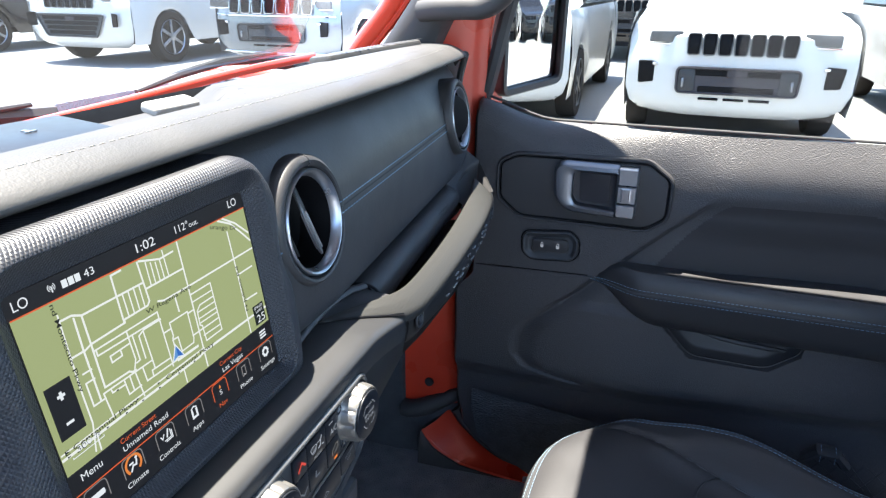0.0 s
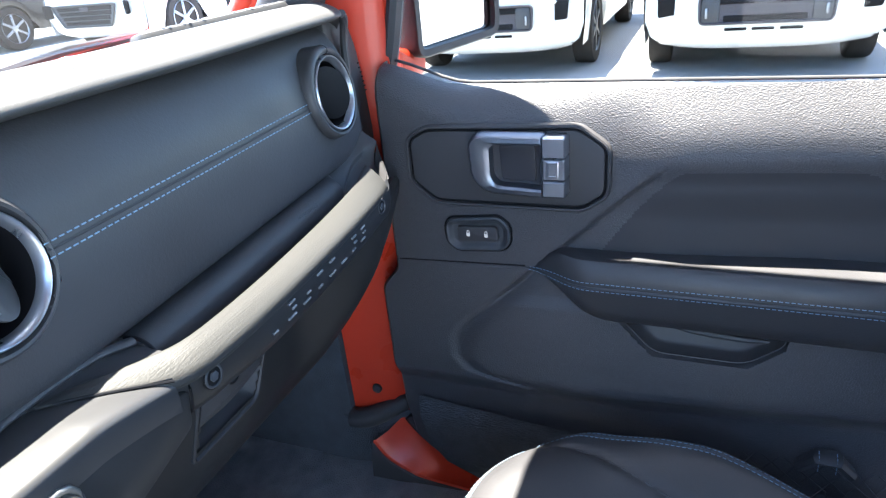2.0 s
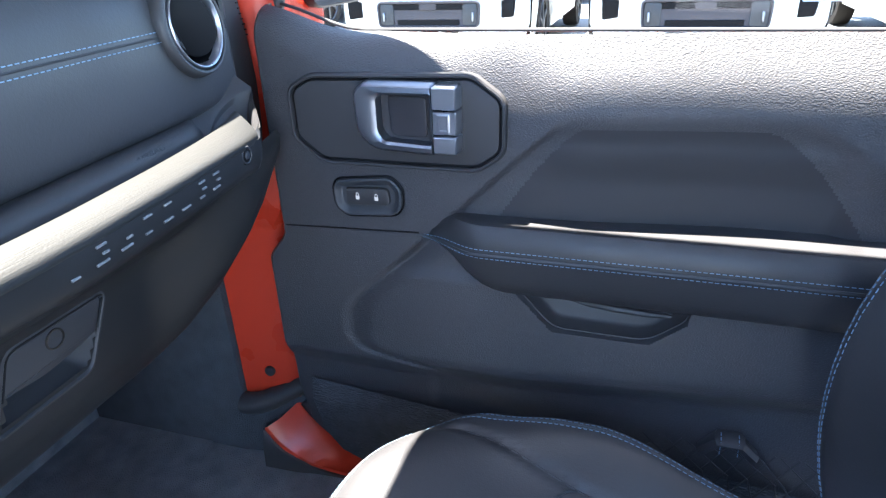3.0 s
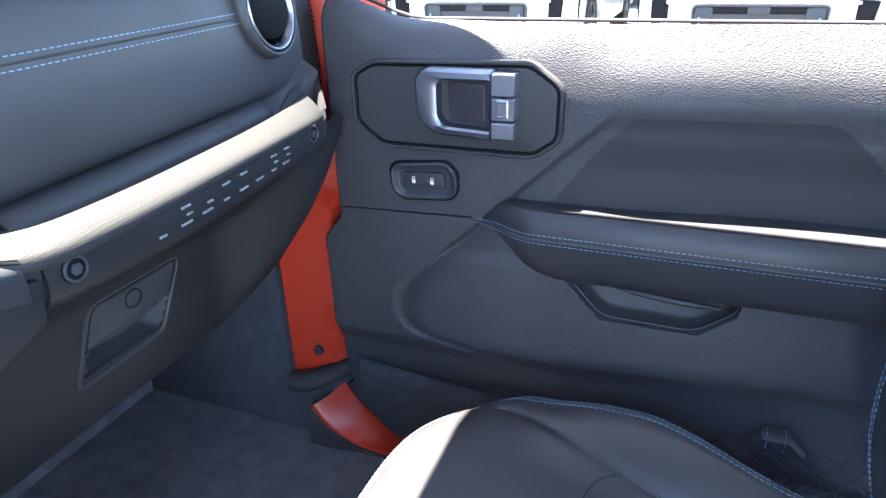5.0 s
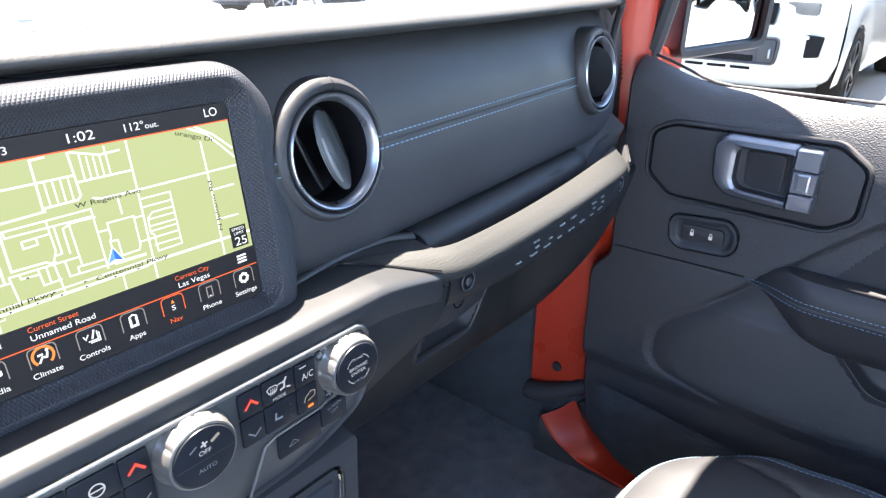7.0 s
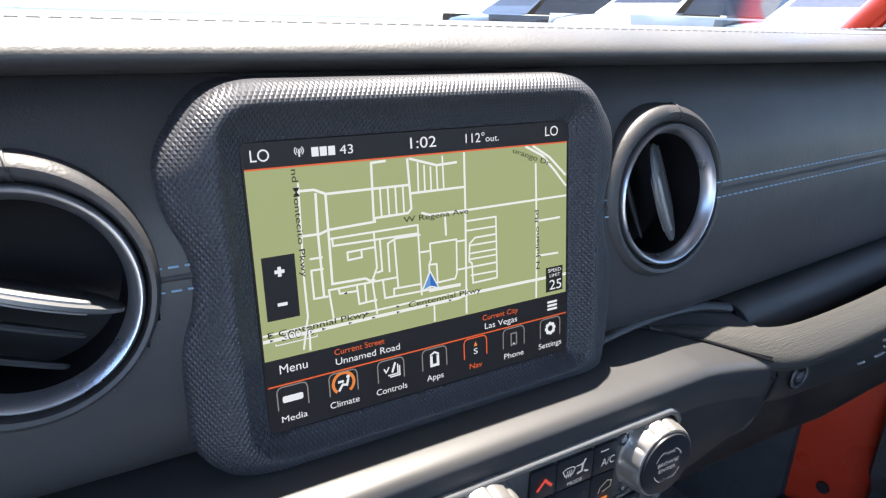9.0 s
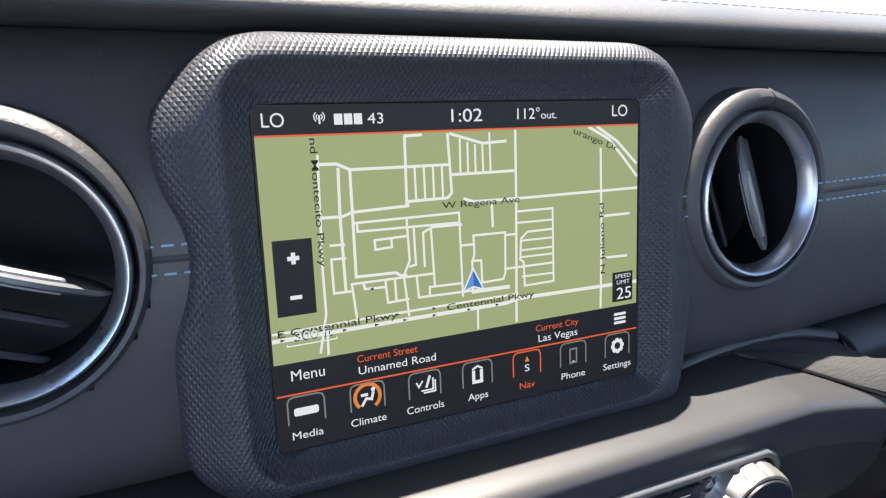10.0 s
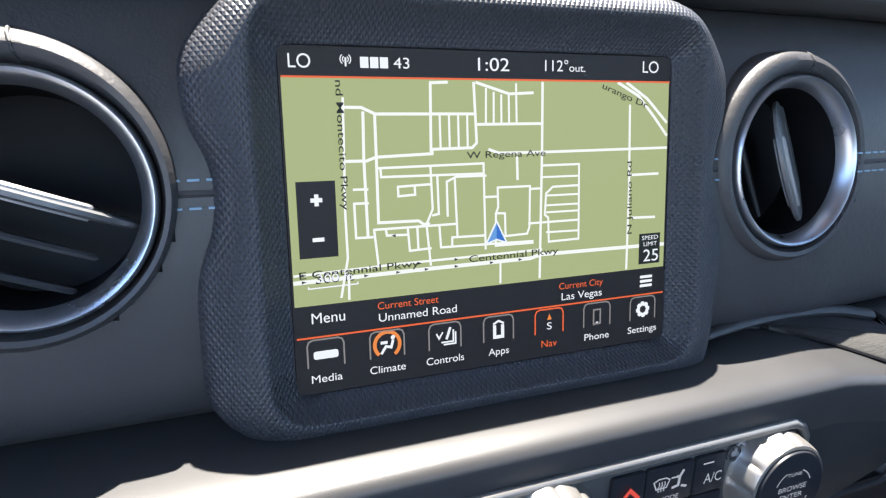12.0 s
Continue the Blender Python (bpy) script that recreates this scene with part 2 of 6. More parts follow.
def inset(poly, d):
    """The polygon (anticlockwise) shrunk by d."""
    out = []
    k = len(poly)
    for i in range(k):
        a, p, b = Vector(poly[i - 1]), Vector(poly[i]), Vector(poly[(i + 1) % k])
        n1, n2 = Vector((-(p - a).y, (p - a).x)), Vector((-(b - p).y, (b - p).x))
        n = (n1.normalized() if n1.length else n1) + (n2.normalized() if n2.length else n2)
        out.append(p + n.normalized() * d if n.length else p)
    return out


def rings(rows, m, caps=(False, True)):
    """A skin over rings of (outline in two dimensions, depth), placed by m."""
    secs = [[m @ Vector((p[0], p[1], d)) for p in o] for o, d in rows]
    bm = loft(secs, closed_u=True)
    bm.verts.ensure_lookup_table()
    k = len(rows[0][0])
    if caps[0]:
        bm.faces.new(bm.verts[:k])
    if caps[1]:
        bm.faces.new(bm.verts[-k:])
    return bm


def plate(poly, thick, m, bevel=0.0015):
    """A slab with softened front edge: outline anticlockwise, front towards +z of m."""
    return rings([(poly, 0), (poly, thick - bevel), (inset(poly, bevel * 0.3), thick - bevel * 0.3), (inset(poly, bevel), thick)], m, (True, True))


def disc(radius, n=96):
    return [Vector((radius * math.cos(math.tau * i / n), radius * math.sin(math.tau * i / n))) for i in range(n)]


def facing(x, y, z, lean=0.0, turn=0.0):
    """A frame on the dash: x to the right, y up the face, z towards the cabin."""
    return pose(x, y, z, 90 - lean, 0, turn)


def stitches(points, length=0.0045, gap=0.0022, thick=0.0006, lift=0.0004):
    """Short threads along a line."""
    bm = bmesh.new()
    pts = [Vector(p) for p in points]
    seg, at = 0, 0.0
    lens = [(b - a).length for a, b in zip(pts, pts[1:])]
    total, pos = sum(lens), 0.0
    def place(s):
        for a, b, l in zip(pts, pts[1:], lens):
            if s <= l or b is pts[-1]:
                return a.lerp(b, min(s / l, 1.0) if l else 0)
            s -= l
    while pos + length < total:
        a, b = place(pos), place(pos + length)
        d = (b - a).normalized()
        side = d.orthogonal().normalized()
        other = d.cross(side)
        va = [bm.verts.new(a + thick * (side * math.cos(q) + other * math.sin(q))) for q in (0, 1.57, 3.14, 4.71)]
        vb = [bm.verts.new(b + thick * (side * math.cos(q) + other * math.sin(q))) for q in (0, 1.57, 3.14, 4.71)]
        for i in range(4):
            bm.faces.new((va[i], va[(i + 1) % 4], vb[(i + 1) % 4], vb[i]))
        bm.faces.new(va)
        bm.faces.new(vb)
        pos += length + gap
    return bm
def step(a, b, v):
    u = max(0.0, min(1.0, (v - a) / (b - a)))
    return u * u * (3 - 2 * u)



# ---- knurled bezel material ----
def knurl(name, colour, wide, tall):
    """Rows of small pyramids, pressed straight into the face."""
    m = material(name, colour, 0.42, spec=0.3)
    t = m.node_tree
    b = t.nodes["Principled BSDF"]
    co, sp = t.nodes.new("ShaderNodeUVMap"), t.nodes.new("ShaderNodeSeparateXYZ")
    co.uv_map = "lengths"
    t.links.new(co.outputs[0], sp.inputs[0])

    def math_node(op, a, c):
        n = t.nodes.new("ShaderNodeMath")
        n.operation = op
        for i, v in enumerate((a, c)):
            if isinstance(v, (int, float)):
                n.inputs[i].default_value = v
            elif v is not None:
                t.links.new(v, n.inputs[i])
        return n.outputs[0]

    u, v = math_node("MULTIPLY", sp.outputs[0], 1 / wide), math_node("MULTIPLY", sp.outputs[1], 1 / tall)
    waves = [math_node("PINGPONG", math_node(op, u, v), 0.5) for op in ("ADD", "SUBTRACT")]
    height = math_node("MINIMUM", *waves)
    bp = t.nodes.new("ShaderNodeBump")
    bp.inputs["Strength"].default_value, bp.inputs["Distance"].default_value = 1.0, 0.0008
    t.links.new(height, bp.inputs["Height"])
    t.links.new(bp.outputs[0], b.inputs["Normal"])
    return m


KNURL = knurl("knurled_black_plastic", (0.027, 0.028, 0.033), 0.0022, 0.0032)
RIBBED = bump(bump(material("ribbed_rubber", (0.0180, 0.0178, 0.0168), 0.55, spec=0.25), "noise", 900, 0.4, 0.0006, (0.05, 1, 1)), "voronoi", 900, 0.25, 0.0004, (0.6, 1, 1))


# ---- ground and sky-side structure ----
bm = bmesh.new()
bmesh.ops.create_grid(bm, x_segments=40, y_segments=40, size=400)
ground = tagged(link("ground", bm, CONCRETE, smooth=False), "pale sunlit concrete of the car lot", "ground", kind="structure")

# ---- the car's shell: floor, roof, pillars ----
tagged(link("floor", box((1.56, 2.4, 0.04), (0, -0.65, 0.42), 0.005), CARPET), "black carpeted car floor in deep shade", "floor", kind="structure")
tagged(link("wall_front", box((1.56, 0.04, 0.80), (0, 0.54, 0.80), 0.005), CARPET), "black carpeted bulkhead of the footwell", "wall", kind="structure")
# Unseen rear walls; the gap between them lets light in from behind.
rear = tagged(link("wall_back", box((1.66, 0.04, 0.66), (0, -1.87, 0.755), 0.005), BOUNCE_GREY), "unseen pale grey wall behind the seats, bounces fill light", "wall", kind="structure")
tagged(link("wall_back_upper", box((1.66, 0.04, 0.22), (0, -1.87, 1.73), 0.005), HEADLINER), "unseen dark wall above the rear opening", "wall", kind="structure")
ROOF_Z, HEADER_Y = 1.82, 0.012
roof = tagged(link("ceiling", box((1.54, 1.90, 0.06), (0, HEADER_Y - 0.95, ROOF_Z + 0.02), 0.01), BOUNCE_GREY), "unseen hard top, coloured pale to bounce fill light", "ceiling", kind="structure")
for side in (-1, 1):
    tagged(link("roof_rail_1" if side < 0 else "roof_rail_2", box((0.075, 1.95, 0.10), (side * 0.7355, HEADER_Y - 0.93, 1.775), 0.015), HEADLINER), "black padded roof rail above the door", "rail", kind="structure")
    tagged(link("pillar_1" if side < 0 else "pillar_2", box((0.07, 0.12, 0.75), (side * 0.78, -0.98, 1.46), 0.015), HEADLINER), "black trimmed centre pillar", "pillar", kind="structure")

# unseen plain walls close the rear and driver's side; the corner wall blocks light
tagged(link("wall_left", box((0.06, 0.88, 0.78), (-0.82, -1.46, 0.81), 0.01), BOUNCE_GREY), "unseen pale wall behind the driver's door opening, bounces fill light", "wall", kind="structure")
tagged(link("wall_right", box((0.06, 0.88, 0.78), (0.84, -1.46, 0.81), 0.01), BOUNCE_GREY), "unseen pale wall at the right rear, bounces fill light", "wall", kind="structure")
tagged(link("wall_left_front", box((0.05, 0.74, 0.08), (-0.83, -0.65, 0.48), 0.02), HEADLINER), "unseen low dark wall along the driver's side", "wall", kind="structure")
tagged(link("wall_left_corner", box((0.06, 0.78, 1.00), (-0.83, -0.09, 0.95), 0.02), HEADLINER), "unseen dark wall that blocks light from the driver's side", "wall", kind="structure")
tagged(link("sill_left", box((0.12, 1.2, 0.10), (-0.80, -0.45, 0.44), 0.02, 3), RED), "red door sill of the driver's side", "sill", kind="structure")

# windscreen frame, red outside, and pillar trims
GLASS_LOW, GLASS_TOP = Vector((0, 0.345, 1.245)), Vector((0, HEADER_Y + 0.01, 1.80))
frame_ob = empty("windscreen_surround", (0, 0.34, 1.25), "red painted windscreen frame with black inner pillar trim", "windscreen frame")
part("lower_rail", tube(smooth_line([(-0.76, 0.330, 1.236), (-0.55, 0.348, 1.229), (-0.3, 0.360, 1.215), (0, 0.366, 1.208), (0.3, 0.360, 1.215), (0.55, 0.348, 1.229), (0.76, 0.330, 1.236)], 8), 0.0065, 10), RED, frame_ob)
for side in (-1, 1):
    post = smooth_line([(side * 0.774, 0.300, 1.185), (side * 0.768, 0.232, 1.262), (side * 0.758, 0.170, 1.330), (side * 0.745, 0.095, 1.45), (side * 0.728, 0.02, 1.65), (side * 0.715, HEADER_Y + 0.01, 1.82)], 5)
    part("outer_pillar", tube(post, 0.020, 12), RED, frame_ob, "red painted windscreen pillar")
    part("pillar_flange", tube([q + Vector((-side * 0.012, -0.026, 0.004)) for q in post], 0.0065, 8), RED, frame_ob, "sunlit inner flange of the pillar")
    trim = []
    for zz, front, back in ((1.225, 0.205, 0.095), (1.262, 0.188, 0.095), (1.300, 0.160, 0.075), (1.330, 0.137, 0.045), (1.40, 0.092, 0.015), (1.50, 0.052, -0.020), (1.65, 0.0, -0.062), (1.80, -0.030, -0.095)):
        lean_in = 0.05 * (zz - 1.225)
        x_in, x_out = side * (0.712 - lean_in), side * (0.762 - lean_in)
        trim.append([Vector((x_out, front, zz)), Vector((x_in + side * 0.012, front - 0.006, zz)), Vector((x_in, front - 0.022, zz)), Vector((x_in - side * 0.004, (front + back) / 2, zz)), Vector((x_in, back + 0.020, zz)), Vector((x_in + side * 0.014, back + 0.003, zz)), Vector((x_out, back, zz))])
    part("pillar_trim", loft(trim), PLASTIC, frame_ob, "black plastic pillar trim")
    bar = smooth_line([(side * 0.712, 0.110, 1.305), (side * 0.700, 0.078, 1.309), (side * 0.694, 0.040, 1.311), (side * 0.690, 0.004, 1.314), (side * 0.686, -0.026, 1.336), (side * 0.682, -0.055, 1.40), (side * 0.680, -0.085, 1.52), (side * 0.684, -0.080, 1.60), (side * 0.695, -0.050, 1.63)], 5)
    part("pillar_handle", tube([q + Vector((0, 0, 0.010)) for q in bar], 0.0165, 12), RUBBER, frame_ob, "black rubber-coated grab handle on the pillar")
    part("trim_joint", tube([(side * 0.7095, 0.150, 1.250), (side * 0.7085, 0.135, 1.290), (side * 0.7075, 0.118, 1.302), (side * 0.705, 0.06, 1.306)], 0.0012, 6), DARK, frame_ob)
part("header", box((1.46, 0.09, 0.07), (0, HEADER_Y - 0.04, 1.80), 0.02, 3), HEADLINER, frame_ob, "black trimmed header")
pane = box((1.44, 0.005, (GLASS_TOP - GLASS_LOW).length), (GLASS_LOW + GLASS_TOP) / 2, 0, 1, pose(0, 0, 0, math.degrees(math.atan2(GLASS_LOW.y - GLASS_TOP.y, GLASS_TOP.z - GLASS_LOW.z))))
glass = part("pane", pane, WINDSCREEN, frame_ob, "clear dusty windscreen glass")
glass.visible_shadow = False

# bonnet and cowl outside the glass
hood = empty("bonnet", (0, 0.9, 1.0), "red painted bonnet and cowl under the windscreen", "bonnet")
secs = []
for i in range(13):
    y = 0.42 + 1.15 * i / 12
    w = 0.60 - 0.10 * i / 12
    z = 1.140 - 0.09 * i / 12
    secs.append([Vector((w * math.sin(a), y, z - 0.10 * (1 - math.cos(a)) ** 1.5)) for a in (radians(-90 + 180 * k / 24) for k in range(25))])
part("panel", loft(secs), RED, hood)
part("cowl", box((1.46, 0.10, 0.03), (0, 0.42, 1.172), 0.01), RED, hood, "red cowl panel with black louvres")
for k in range(12):
    part("louvre", box((0.045, 0.012, 0.004), (-0.5 + 0.09 * k, 0.42, 1.190), 0.001), DARK, hood)
part("scuttle", box((1.56, 0.10, 0.75), (0, 0.60, 0.80), 0.02), RED, hood, "red bulkhead panel outside")
part("cowl_floor", box((1.56, 0.30, 0.02), (0, 0.47, 1.16), 0.004), DARK, hood, "black scuttle tray")
part("side_cowl", box((0.05, 0.55, 0.80), (0.835, 0.36, 0.80), 0.02, 3), RED, hood, "red body side ahead of the door")
part("side_cowl", box((0.05, 0.55, 0.80), (-0.835, 0.36, 0.80), 0.02, 3), RED, hood)
wiper = empty("windscreen_wiper", (0.6, 0.40, 1.23), "black wiper arm and blade parked on the cowl", "wiper")
part("arm", tube([(0.79, 0.40, 1.222), (0.70, 0.40, 1.236), (0.60, 0.405, 1.238)], [0.013, 0.010, 0.006], 8), RUBBER, wiper)
part("blade", tube([(0.74, 0.392, 1.240), (0.60, 0.396, 1.240), (0.50, 0.398, 1.231), (0.42, 0.40, 1.219)], [0.003, 0.007, 0.006, 0.003], 8), RUBBER, wiper)
part("hub", tube([(0.79, 0.40, 1.185), (0.79, 0.40, 1.232)], 0.016, 12), GREY_PLASTIC, wiper, "grey wiper hub")
other = empty("windscreen_wiper", (0.24, 0.40, 1.20), "black wiper arm of the driver's side on the cowl", "wiper")
part("arm", tube([(0.29, 0.40, 1.212), (0.20, 0.40, 1.222), (0.02, 0.405, 1.222)], [0.012, 0.009, 0.006], 8), RUBBER, other)
part("blade", tube([(0.26, 0.392, 1.228), (0.05, 0.396, 1.230), (-0.22, 0.40, 1.216)], [0.003, 0.006, 0.003], 8), RUBBER, other)
part("hub", tube([(0.29, 0.40, 1.18), (0.29, 0.40, 1.218)], 0.014, 12), GREY_PLASTIC, other)


# ---- dashboard ----
def dash_y(x):
    """How far the face lies ahead of its middle."""
    return 0.075 * max(0.0, abs(x) - 0.2)


dash = empty("dashboard", (0, 0.15, 1.0), "black leather dashboard with blue double stitching and a sunlit top pad", "dashboard")
stations = [-0.74 + 1.43 * i / 56 for i in range(57)]
end = [(0.700, 0.004, 0.0), (0.711, 0.010, 0.004), (0.719, 0.018, 0.011), (0.724, 0.028, 0.022), (0.727, 0.042, 0.042)]
pad_line = smooth_line([(0, 0.34, 1.196), (0, 0.27, 1.230), (0, 0.20, 1.250), (0, 0.172, 1.257), (0, 0.164, 1.2585), (0, 0.11, 1.2665), (0, 0.08, 1.2695), (0, 0.056, 1.2705), (0, 0.049, 1.2703), (0, 0.034, 1.269), (0, 0.019, 1.2635), (0, 0.011, 1.2575), (0, 0.0125, 1.2525), (0, 0.031, 1.247), (0, 0.07, 1.248)], 4)
def pad_y(x):
    return 0.075 * max(0.0, abs(x) - 0.40)
def tray_deep(x, y):
    """Depth of the tray let into the pad; its right end slants."""
    return 0.013 if -0.32 < x < 0.150 + 1.0 * (y - 0.05) and 0.051 < y < 0.169 else 0.0
secs = []
for x, back, drop in [(x, 0, 0) for x in stations] + end:
    secs.append([Vector((x, p.y + pad_y(x) * (1 - max(0, p.y - 0.05) / 0.3) + back * max(0, 1 - max(0, p.y - 0.05) / 0.25), p.z - drop - tray_deep(x, p.y))) for p in pad_line])
part("top_pad", loft(secs), PAD, dash, "stitched leather pad along the dash top")
mat_o = corner_round([(-0.31, 0.057), (0.150, 0.057), (0.252, 0.160), (-0.31, 0.160)], 0.008)
part("tray_mat", plate(mat_o, 0.003, pose(0, 0, 1.2630, -6.5), 0.001), RUBBER, dash, "black rubber mat in the dash-top tray")
part("switch_bar", box((0.225, 0.074, 0.014), (-0.058, 0.091, 1.2620), 0.004, 2, pose(0, 0, 0, 3, 0, -6)), SWITCH_BLACK, dash, "gloss black switch bar")
for x, y in ((-0.036, 0.095), (0.014, 0.090)):
    part("switch_icon", box((0.003, 0.007, 0.0008), (x, y, 1.2695), 0, 1), SILVER, dash)
    part("switch_icon", box((0.007, 0.002, 0.0008), (x, y - 0.003, 1.2696), 0, 1), SILVER, dash)
part("mount_block", box((0.046, 0.018, 0.008), (0.150, 0.104, 1.2620), 0.0036, 3, pose(0, 0, 0, 14, 0, -4)), LIGHT_RUBBER, dash, "sunlit rubber mount block")
part("speaker_grille", plate(corner_round([(0.49, 0.150), (0.68, 0.095), (0.712, 0.118), (0.70, 0.185), (0.52, 0.200)], 0.012), 0.016, pose(0, 0.002, 1.2765, -9, 0, 0), 0.006), PAD, dash, "perforated speaker grille")
hole = bmesh.new()
for i in range(34):
    for j in range(12):
        x, y = 0.515 + 0.0058 * i, 0.108 + 0.0074 * j + 0.003 * (i % 2)
        if y > 0.148 - 0.27 * (x - 0.51) and y < 0.182 and x < 0.702:
            q = [hole.verts.new((x + 0.0021 * math.cos(a), y + 0.012 + 0.0021 * math.sin(a) - 0.012, 1.2765 + 0.0162 - 0.1564 * y + 0.0003)) for a in (math.tau * k / 6 for k in range(6))]
            hole.faces.new(q)
tagged(part("perforations", hole, DARK, dash, "", False), kind="stuff")
line = [(x, 0.030 + pad_y(x), 1.2681) for x in stations]
part("seam", stitches(line, 0.0045, 0.0025, 0.00022), LIGHT_RUBBER, dash, "pale thread seam along the pad")
face_line = smooth_line([(0, 0.042, 1.2485), (0, 0.024, 1.236), (0, 0.009, 1.215), (0, -0.002, 1.190), (0, -0.009, 1.150), (0, -0.009, 1.110), (0, -0.004, 1.088), (0, 0.012, 1.076)], 8)
face_x = [-0.74 + 1.43 * i / 286 for i in range(287)] + [0.694, 0.699, 0.705, 0.712, 0.718]
def face_bend(x):
    return dash_y(x) + (0.0 if x < 0.692 else (x - 0.692) * 2.2)
face = loft([[Vector((x, p.y + face_bend(x), p.z)) for p in face_line] for x in face_x])
def in_opening(q):
    return (abs(q.x) < 0.108 and 1.082 < q.z < 1.232) or any((q.x - x) ** 2 + (q.z - 1.172) ** 2 < 0.0475 ** 2 for x in (0.1698, -0.1712, 0.630))
bmesh.ops.delete(face, geom=[f for f in face.faces if in_opening(f.calc_center_median())], context="FACES")
part("face_panel", face, LEATHER, dash, "black leather face panel")
def face_at(x, z):
    for a, b in zip(face_line, face_line[1:]):
        if b.z <= z <= a.z:
            return a.y + (b.y - a.y) * (a.z - z) / (a.z - b.z) + dash_y(x)
    return face_line[-1].y + dash_y(x)
for x0, x1 in ((0.214, 0.585), (-0.126, -0.108), (0.108, 0.124)):
    xs = [x0 + (x1 - x0) * i / 30 for i in range(31)]
    for dz, thread in ((0.0048, 1), (-0.0048, 1)):
        part("seam", stitches([(x, face_at(x, 1.171 + dz) - 0.0005, 1.171 + dz) for x in xs], 0.0040, 0.0023, 0.00058), STITCH, dash, "blue thread seam")
    part("joint", tube([(x, face_at(x, 1.171) + 0.0004, 1.171) for x in xs], 0.0014, 6), RUBBER, dash)
part("end_rim", tube(smooth_line([(0.698, 0.036, 1.256), (0.712, 0.042, 1.246), (0.721, 0.052, 1.215), (0.7225, 0.056, 1.16), (0.719, 0.052, 1.11), (0.712, 0.046, 1.08)], 6), 0.0055, 8), LEATHER, dash, "dark rolled rim at the dash end")
# shelf panel under the face, behind the grab handle
shelf_line = smooth_line([(0, 0.006, 1.079), (0, -0.008, 1.0800), (0, -0.018, 1.0755), (0, -0.0235, 1.067), (0, -0.0225, 1.055), (0, -0.012, 1.036)], 4)
xs = [0.252 + 0.368 * i / 24 for i in range(25)]
part("airbag_cover", loft([[Vector((x, p.y + dash_y(x) + 0.030 * step(0.585, 0.62, x), p.z + 0.003 * (x - 0.25) / 0.36)) for p in shelf_line] for x in xs], caps=False), PLASTIC, dash, "black plastic airbag cover strip")
part("cover_end", tube(smooth_line([(0.2525, p.y - 0.0004, p.z + 0.0002) for p in shelf_line[::4]], 4), 0.0016, 6), GRILLE_BLACK, dash, "dark gap beside the airbag cover")
blade = smooth_line([(0.104, -0.0100, 1.0832), (0.127, -0.0060, 1.0842), (0.160, -0.0010, 1.0852), (0.196, 0.0015, 1.0850), (0.226, -0.0005, 1.0835), (0.250, -0.0060, 1.0795)], 6)
part("ledge_lip", tube(blade, [0.0022 + 0.0012 * step(0, 16, i) for i in range(len(blade))], 10, 1.5), LEATHER, dash, "raised lip between the ledge and the face")
lip_floor = [[Vector((x, yl, zl)), Vector((x, (yl + yb) / 2, min(zl, zb) - 0.0020)), Vector((x, yb - 0.002, zb - 0.003))] for x, yl, zl, yb, zb in ((0.160, -0.0010, 1.0830, -0.0030, 1.0815), (0.175, 0.0000, 1.0835, -0.0070, 1.0830), (0.191, 0.0010, 1.0830, -0.0120, 1.0825), (0.215, 0.0000, 1.0815, -0.0220, 1.0810), (0.250, -0.0070, 1.0775, -0.0350, 1.0780), (0.264, -0.0080, 1.0640, -0.0385, 1.0640))]
part("lip_skirt", loft(lip_floor), PLASTIC, dash, "black skirt in front of the lip")

# lower dash with the glovebox
low_line = smooth_line([(0, -0.030, 1.035), (0, -0.033, 1.022), (0, -0.034, 1.010), (0, -0.032, 0.985), (0, -0.030, 0.960), (0, -0.024, 0.938), (0, -0.015, 0.915), (0, 0.000, 0.896), (0, 0.020, 0.880), (0, 0.10, 0.868), (0, 0.30, 0.86)], 7)
# the glovebox front stands back under the handle's backing panel
glove_line = smooth_line([(0, -0.020, 1.012), (0, 0.012, 0.986), (0, 0.034, 0.971), (0, 0.044, 0.963), (0, 0.052, 0.945), (0, 0.056, 0.910), (0, 0.062, 0.875), (0, 0.071, 0.843), (0, 0.090, 0.812), (0, 0.14, 0.794), (0, 0.30, 0.785)], 7)
def end_rise(x):
    """How far the lower dash has closed up towards its right end, 0 to 1."""
    for x0, x1, a, b in ((0.56, 0.60, 0.0, 0.05), (0.60, 0.67, 0.05, 0.33), (0.67, 0.714, 0.33, 0.67), (0.714, 0.730, 0.67, 1.0)):
        if x0 <= x < x1:
            return a + (b - a) * (x - x0) / (x1 - x0)
    return 0.0 if x < 0.56 else 0.999
xs = [0.10 + 0.46 * i / 92 for i in range(93)] + [0.56 + 0.150 * i / 24 for i in range(1, 25)]
def low_at(x):
    return [g.lerp(p + Vector((0, 0.10 * max(0, x - 0.45), 0)), step(0.50, 0.64, x)) for g, p in zip(glove_line, low_line)]
lower = loft([[Vector((x, p.y, 1.050 - (1.050 - p.z) * (1 - end_rise(x)))) for p in low_at(x)] for x in xs])
def in_latch(q):
    return q.y < 0.075 and 0.883 < q.z < 0.947 and 0.323 + (q.z - 0.879) * 0.356 < q.x < 0.418 + (q.z - 0.879) * 0.47
bmesh.ops.delete(lower, geom=[f for f in lower.faces if in_latch(f.calc_center_median())], context="FACES")
part("lower_panel", lower, SHADED_PLASTIC, dash, "black plastic lower dash")
xs = [-0.74 + 0.64 * i / 16 for i in range(17)]
part("driver_lower_panel", loft([[Vector((x, p.y, p.z)) for p in low_line] for x in xs]), PLASTIC, dash)
